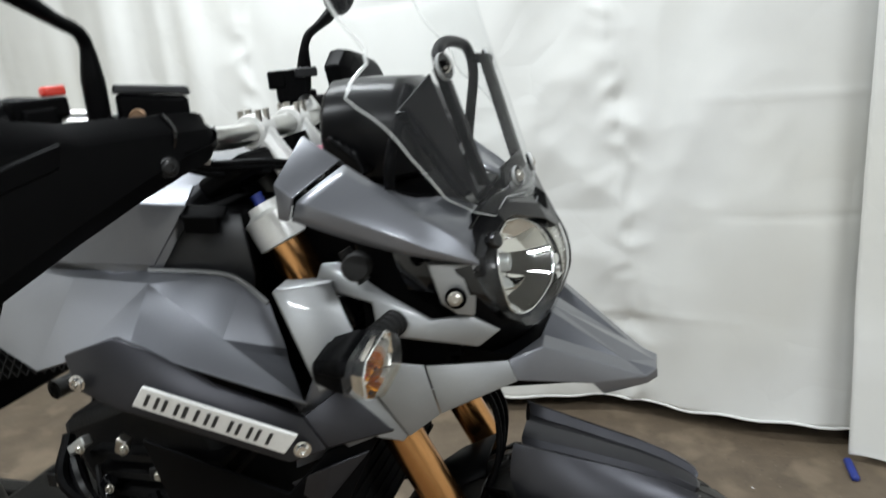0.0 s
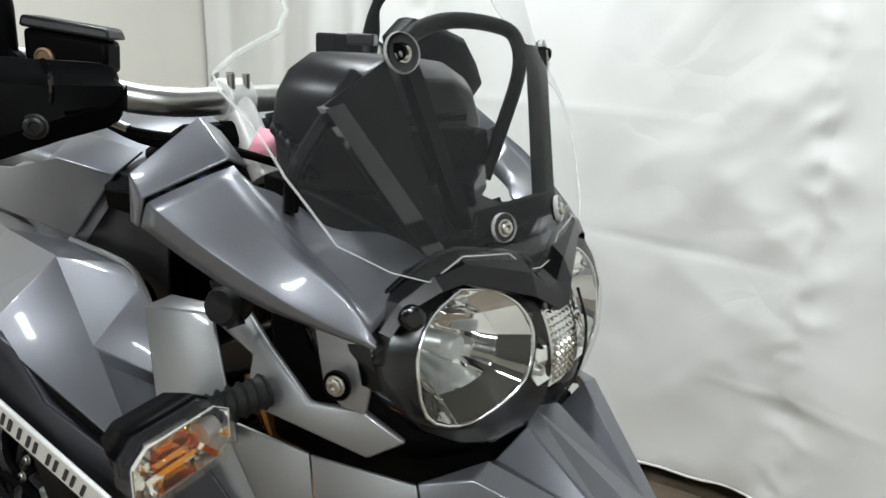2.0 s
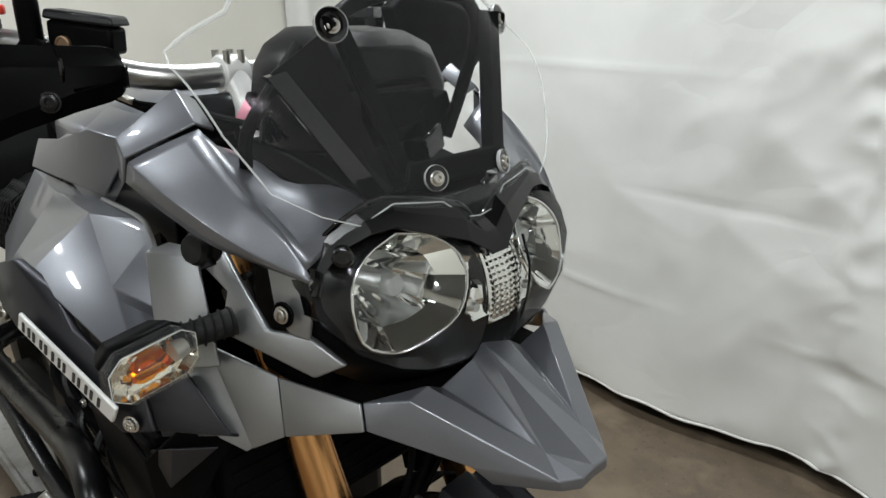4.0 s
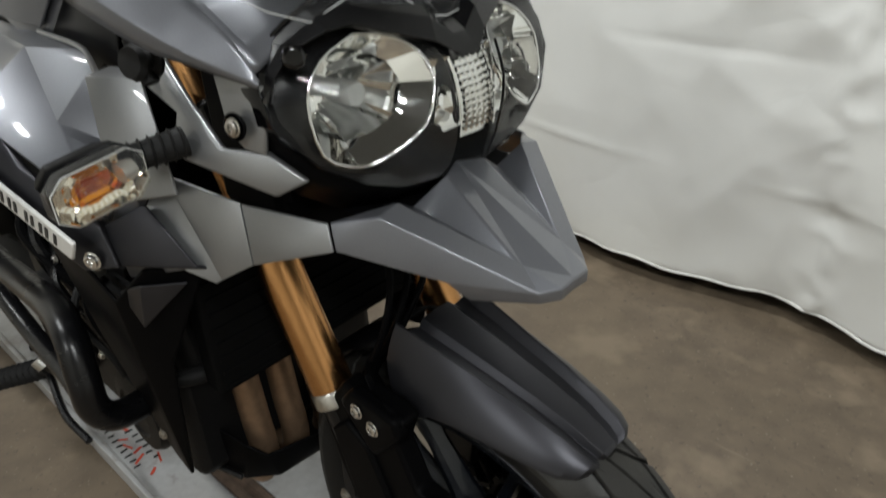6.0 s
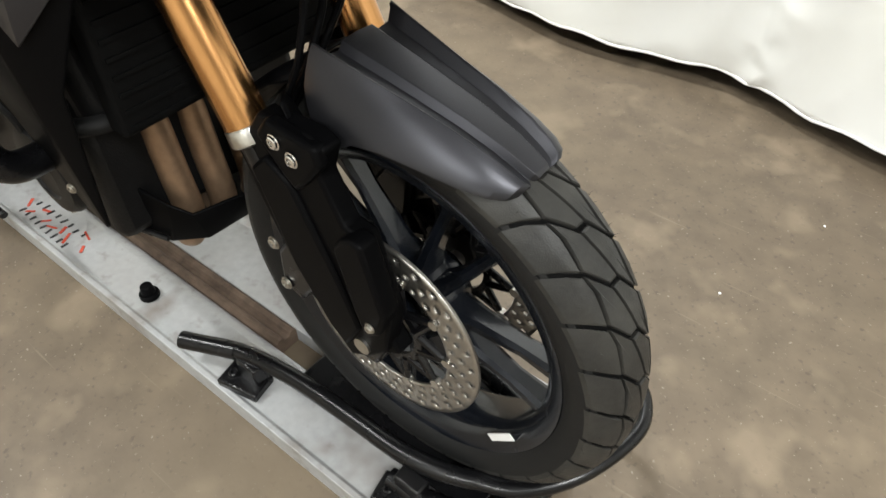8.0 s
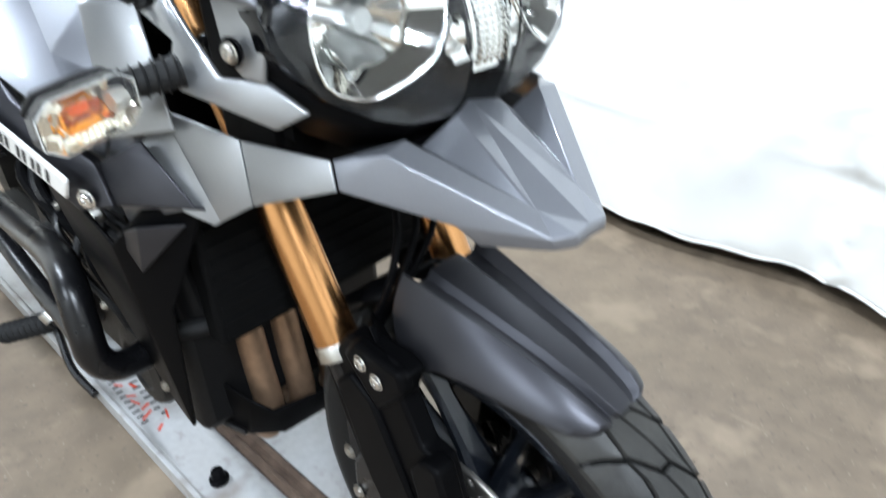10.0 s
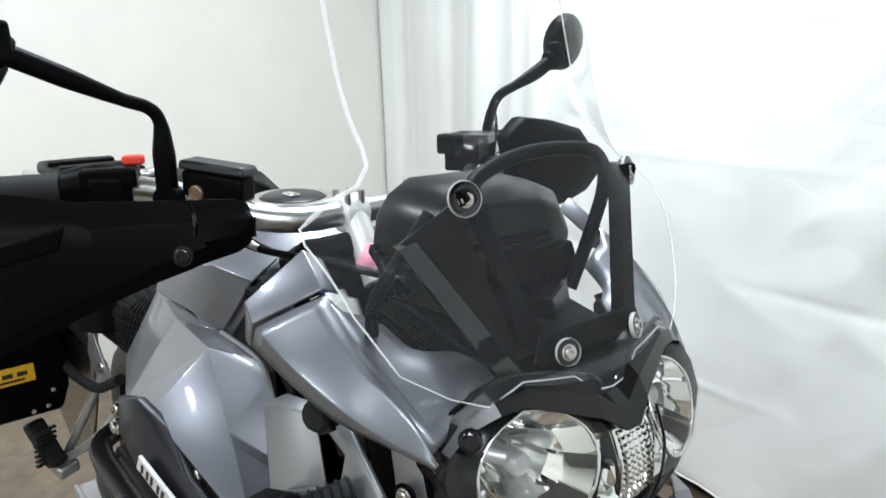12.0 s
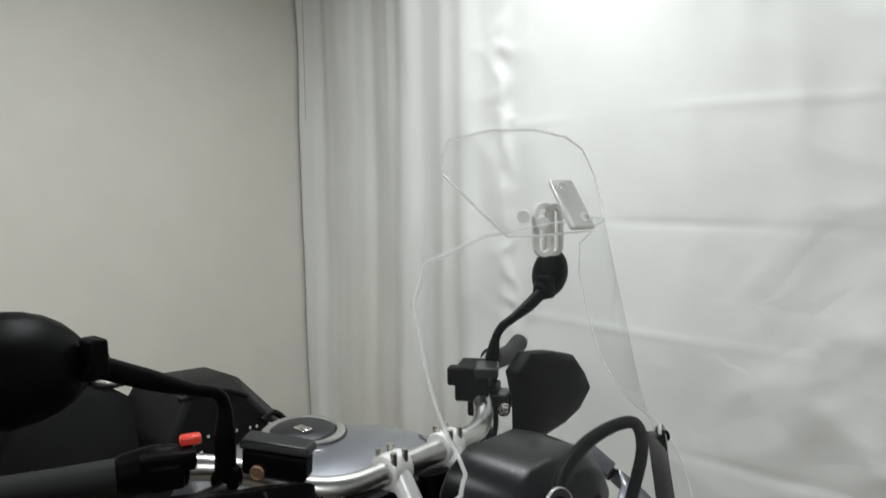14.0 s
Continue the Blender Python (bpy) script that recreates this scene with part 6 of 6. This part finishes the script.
part("coolant_hose", tube([(-0.34, -0.20, 0.590), (-0.322, -0.165, 0.588), (-0.318, -0.10, 0.586), (-0.318, -0.03, 0.583), (-0.33, 0.05, 0.580)], 0.013, 12), GRIP, bike, "black ribbed coolant hose")
for s in (-1, 1):
    part("crash_bar", tube([(-1.05, s * 0.15, 0.68), (-1.035, s * 0.225, 0.676), (-0.985, s * 0.262, 0.668), (-0.80, s * 0.266, 0.664), (-0.632, s * 0.267, 0.672), (-0.480, s * 0.276, 0.694), (-0.405, s * 0.287, 0.684), (-0.377, s * 0.296, 0.635), (-0.371, s * 0.297, 0.588), (-0.372, s * 0.272, 0.558), (-0.385, s * 0.215, 0.549), (-0.41, s * 0.15, 0.55)], 0.0215, 18, 8), BLACK_STEEL, bike, "thick black crash bar tube", smooth=60)
    part("crash_bar_lower", tube([(-1.04, s * 0.235, 0.625), (-1.0, s * 0.260, 0.602), (-0.84, s * 0.266, 0.568), (-0.72, s * 0.266, 0.532), (-0.60, s * 0.268, 0.520), (-0.50, s * 0.275, 0.516), (-0.42, s * 0.282, 0.535), (-0.375, s * 0.288, 0.572)], 0.0165, 16), BLACK_STEEL, bike, "thin black brace of the crash bar", smooth=60)
# hoses, wiring and fittings between the crash bar and the engine
tangle = random.Random(21)
for i in range(9):
    x, z = tangle.uniform(-0.66, -0.46), tangle.uniform(0.70, 0.84)
    part("engine_hose", tube([(x, -0.205, z), (x + tangle.uniform(0.02, 0.05), -0.235 - 0.004 * i % 0.02, z - 0.05), (x + tangle.uniform(0.03, 0.10), -0.225, z - 0.13), (x + tangle.uniform(0.02, 0.12), -0.205, z - 0.22)], tangle.choice((0.0045, 0.006, 0.009)), 8), tangle.choice((GRIP, BLACK_STEEL, BLACK)), eng, "black engine hose")
for i in range(12):
    c_ = (tangle.uniform(-0.66, -0.42), -0.214 - tangle.uniform(0, 0.012), tangle.uniform(0.56, 0.82))
    part("engine_fitting", turned_box(c_, (tangle.uniform(0.015, 0.04), 0.016, tangle.uniform(0.012, 0.035)), tangle.uniform(-20, 20), tangle.uniform(-40, 40), 0), tangle.choice((ALU_DULL, ENGINE, STEEL, BLACK_STEEL)), eng, bevel=0.003)
    part("engine_bolt", bolt_head((c_[0] + 0.01, c_[1] - 0.010, c_[2]), (0.2, -1, 0.2), 0.0055, 0.005), STEEL, eng)

# seat, rear parts and foot rests
seat = part("rider_seat", loft([[(x, -w, zb), (x, -w * 1.05, zm), (x, -w * 0.72, zt - 0.012), (x, 0, zt), (x, w * 0.72, zt - 0.012), (x, w * 1.05, zm), (x, w, zb)] for x, w, zt, zm, zb in ((-0.70, 0.10, 1.085, 1.02, 0.90), (-0.80, 0.14, 1.05, 0.99, 0.86), (-0.95, 0.18, 1.01, 0.96, 0.84), (-1.15, 0.19, 1.01, 0.96, 0.84), (-1.24, 0.17, 1.05, 0.99, 0.88))]), FABRIC, bike, "black seat with an open-weave mesh cover", bevel=0.01)


def weave():
    """Open diamonds of cord over the seat's flank and shoulder."""
    bms = []
    for i in range(44):
        x = -1.16 + 0.0125 * i
        for d in (1, -1):
            pts = []
            for k in range(9):
                xx, z = x + d * 0.0125 * k, 0.870 + 0.0235 * k
                if -1.16 < xx < -0.66:
                    w = float(np.interp(-xx, (0.70, 0.80, 0.95, 1.15), (0.102, 0.143, 0.184, 0.195)))
                    top = float(np.interp(-xx, (0.70, 0.80, 0.95, 1.15), (1.085, 1.05, 1.01, 1.01)))
                    mid = top - 0.055
                    if z < mid:
                        pts.append((xx, -w * 1.05 - 0.004, z))
                    elif z < top - 0.004:
                        pts.append((xx, -w * (1.05 - 0.33 * (z - mid) / 0.043) - 0.004, z + 0.004))
            if len(pts) > 2:
                bms.append(tube(pts, 0.0017, 4, 1))
    return joined(*bms)


part("seat_weave", weave(), GRIP, seat, "open-weave cord cover")
part("passenger_seat", loft(along([[(x, -0.115 + w * u, zb + (zt - zb) * v) for u, v in ((-1.0, 0.0), (-1.04, 0.45), (-0.86, 0.78), (-0.5, 0.95), (0.0, 1.0), (0.5, 0.95), (0.86, 0.78), (1.04, 0.45), (1.0, 0.0))] for x, w, zt, zb in ((-1.00, 0.10, 1.03, 0.90), (-1.06, 0.135, 1.10, 0.90), (-1.16, 0.145, 1.165, 0.92), (-1.30, 0.145, 1.168, 0.95), (-1.60, 0.12, 1.15, 1.0))])), FABRIC, bike, "domed black passenger seat with a mesh cover", smooth=60)
rack = part("luggage_rack", loft([[(x, y - 0.10, z) for y, z in ((-0.090 * w, 1.150), (-0.098 * w, 1.162), (-0.086 * w, 1.174), (0.086 * w, 1.174), (0.098 * w, 1.162), (0.090 * w, 1.150))] for x, w in ((-1.27, 0.9), (-1.34, 1.0), (-1.60, 1.0), (-1.72, 0.8))]), BLACK, bike, "black moulded luggage rack", bevel=0.006)
for x in (-1.30, -1.42, -1.56):
    part("rack_rib", turned_box((x, -0.10, 1.178), (0.034, 0.155, 0.016), 0, 4, 0), BLACK, rack, bevel=0.004)
for x, y in ((-1.36, -0.15), (-1.36, -0.06), (-1.49, -0.15), (-1.49, -0.06)):
    part("rack_slot", lathe([(0.0, 0.0), (0.0, 0.017), (0.003, 0.020), (0.004, 0.017), (0.002, 0.0)], (x, y * 0.6 - 0.04, 1.1745), (0, 0, 1), 20), ALU_DULL, rack, "pale slot in the rack")
part("grab_rail", tube([(-1.26, -0.31, 1.06), (-1.24, -0.272, 1.12), (-1.22, -0.262, 1.165), (-1.24, -0.235, 1.172), (-1.40, -0.225, 1.165), (-1.62, -0.215, 1.155)], 0.0125, 14), ALU, bike, "silver grab rail")
part("grab_rail", tube([(-1.20, 0.055, 1.095), (-1.20, 0.040, 1.145), (-1.20, 0.008, 1.174), (-1.21, -0.060, 1.176), (-1.40, -0.02, 1.165), (-1.62, 0.02, 1.155)], 0.0125, 14), ALU, bike, "silver grab rail")
part("tail_body", loft([[(x, -w, zb), (x, -w, zt), (x, w, zt), (x, w, zb)] for x, w, zt, zb in ((-0.88, 0.12, 0.93, 0.78), (-1.25, 0.15, 0.97, 0.82), (-1.75, 0.12, 1.05, 0.93))]), BLACK, bike, bevel=0.01)
part("footrest_bracket", tube([(-1.224, -0.185, 0.742), (-1.27, -0.225, 0.64), (-1.325, -0.265, 0.535), (-1.350, -0.278, 0.500)], 0.0105, 12), ALU_DULL, bike, "grey cast foot rest bracket")
part("footrest_bracket", tube([(-1.075, -0.200, 0.700), (-1.16, -0.225, 0.62), (-1.28, -0.260, 0.535), (-1.350, -0.278, 0.495)], 0.0105, 12), ALU_DULL, bike, "grey cast foot rest bracket")
for p in ((-1.222, -0.187, 0.748), (-1.073, -0.202, 0.706)):
    part("bracket_bolt", bolt_head(p, (0.3, -1, 0.2), 0.014, 0.012), STEEL, bike)
part("bracket_foot", turned_box((-1.345, -0.285, 0.483), (0.06, 0.05, 0.035), 10, 20, 20), ALU_DULL, bike, bevel=0.006)
pg = part("passenger_footrest", turned_box((-1.335, -0.315, 0.555), (0.055, 0.038, 0.120), 12, -24, 10), GRIP, bike, "folded black rubber foot rest", bevel=0.008)
for i in range(7):
    part("peg_rib", turned_box((-1.310 - 0.0065 * i + 0.02, -0.318, 0.605 - 0.0155 * i), (0.030, 0.046, 0.007), 12, -24, 10), GRIP, pg)
rp = part("rider_footrest", tube([(-0.955, -0.222, 0.317), (-1.13, -0.302, 0.236)], [0.017, 0.019], 10), GRIP, bike, "ribbed black rider foot rest")
for i in range(8):
    f = 0.12 + i * 0.11
    part("peg_rib", lathe([(-0.004, 0.018), (0, 0.025), (0.004, 0.018)], (-0.955 - 0.175 * f, -0.222 - 0.08 * f, 0.317 - 0.081 * f), (-0.175, -0.08, -0.081), 10), GRIP, rp)
part("peg_bolt", rod((-0.945, -0.228, 0.328), (-0.955, -0.235, 0.345), 0.016), ALU, bike)
part("peg_bracket", turned_box((-0.92, -0.19, 0.34), (0.08, 0.06, 0.08), 0, 20, 20), BLACK_STEEL, bike, bevel=0.008)
part("brake_pedal", tube([(-0.95, -0.225, 0.30), (-0.85, -0.245, 0.26), (-0.76, -0.24, 0.24)], 0.008, 8), BLACK_STEEL, bike)
part("heel_shield", loft([[(-1.27, -0.165, 0.90), (-1.22, -0.195, 0.90), (-1.32, -0.255, 0.90), (-1.42, -0.205, 0.90)], [(-1.44, -0.165, 0.60), (-1.33, -0.195, 0.60), (-1.45, -0.265, 0.60), (-1.58, -0.205, 0.60)], [(-1.58, -0.165, 0.40), (-1.50, -0.195, 0.40), (-1.58, -0.225, 0.40), (-1.68, -0.185, 0.40)]]), STEEL, bike, "scratched bright metal exhaust shield", bevel=0.012, seg=3)
part("shield_plate", turned_box((-1.245, -0.195, 0.765), (0.07, 0.006, 0.11), 0, -28, 10), ALU_DULL, bike, "grey metal tab with a bolt", bevel=0.002)
part("vent_hose", tube([(-1.42, -0.26, 0.80), (-1.30, -0.25, 0.745), (-1.15, -0.225, 0.735), (-1.0, -0.205, 0.80)], 0.011, 12), GRIP, bike, "black rubber hose")
part("rear_wheel", lathe([(-0.075, 0.215), (-0.080, 0.25), (-0.078, 0.29), (-0.05, 0.322), (0.0, 0.335), (0.05, 0.322), (0.078, 0.29), (0.080, 0.25), (0.075, 0.215)], (-1.457, 0, 0.387), (0, 1, 0), 64, closed=True), RUBBER, bike, "black rear tyre")
part("rear_hub", lathe([(-0.05, 0.0), (-0.05, 0.08), (-0.03, 0.22), (0.03, 0.22), (0.05, 0.08), (0.05, 0.0)], (-1.457, 0, 0.387), (0, 1, 0), 48), RIM, bike)
part("swingarm", joined(box(-1.46, -0.85, 0.09, 0.15, 0.36, 0.45), box(-1.46, -0.85, -0.15, -0.09, 0.37, 0.43)), ENGINE, bike, bevel=0.015)

# luggage
pan = thing("pannier", (-1.52, -0.36, 0.66), "black pannier with a yellow sticker and white print", "pannier")
part("case", loft([[(x, y, z) for y, z in ((-0.47, 0.70), (-0.45, 0.645), (-0.27, 0.645), (-0.25, 0.70), (-0.25, 1.00), (-0.28, 1.03), (-0.44, 1.03), (-0.47, 1.00))] for x in (-1.78, -1.29)]), BLACK, pan, bevel=0.012)
part("sticker", box(-1.2895, -1.2875, -0.425, -0.315, 0.735, 0.775), YELLOW, pan, "yellow sticker")
for i in range(3):
    part("sticker_bar", box(-1.2874, -1.2868, -0.405 + 0.028 * i, -0.385 + 0.028 * i, 0.752, 0.762), BLACK_INK, pan, "black printed bar")
part("sticker_bar", box(-1.2874, -1.2868, -0.395, -0.335, 0.741, 0.746), BLACK_INK, pan)
for y, z in ((-0.285, 0.70), (-0.30, 0.665), (-0.33, 0.66)):
    part("rivet", bolt_head((-1.289, y, z), (1, 0, 0), 0.004, 0.003), STEEL, pan)
bag = thing("seat_bag", (-1.05, 0.08, 1.02), "black studded leather seat bag", "bag")
part("bag_body", loft([[(x, y0, z0), (x, y0 - 0.01, (z0 + z1) / 2), (x, y0 + 0.04, z1), (x, y1 - 0.10, z1 - 0.01), (x, y1, z2), (x, y1 - 0.01, z0)] for x, y0, y1, z0, z1, z2 in ((-1.20, -0.04, 0.22, 1.01, 1.165, 1.09), (-1.14, -0.05, 0.24, 1.005, 1.192, 1.09), (-1.02, -0.05, 0.24, 1.005, 1.192, 1.075), (-0.96, -0.04, 0.22, 1.01, 1.175, 1.05))]), LEATHER, bag, bevel=0.01)
rnd = random.Random(5)
for i in range(16):
    u = i / 15
    part("stud", lathe([(0, 0.004), (0.002, 0.0035), (0.003, 0.0)], (-0.958, -0.03 + 0.24 * u, 1.065 - 0.02 * u + (0.03 if i % 3 else 0.0)), (1, 0, 0.1), 8), CHROME, bag)
part("bag_trim", tube([(-0.962, -0.02, 1.176), (-0.962, 0.03, 1.180), (-0.962, 0.08, 1.174), (-0.962, 0.13, 1.15)], 0.006, 8), LEATHER, bag)
part("bag_trim", tube([(-0.955, 0.16, 1.09), (-0.955, 0.19, 1.10), (-0.955, 0.22, 1.07), (-0.955, 0.22, 1.03)], 0.007, 8), LEATHER, bag)
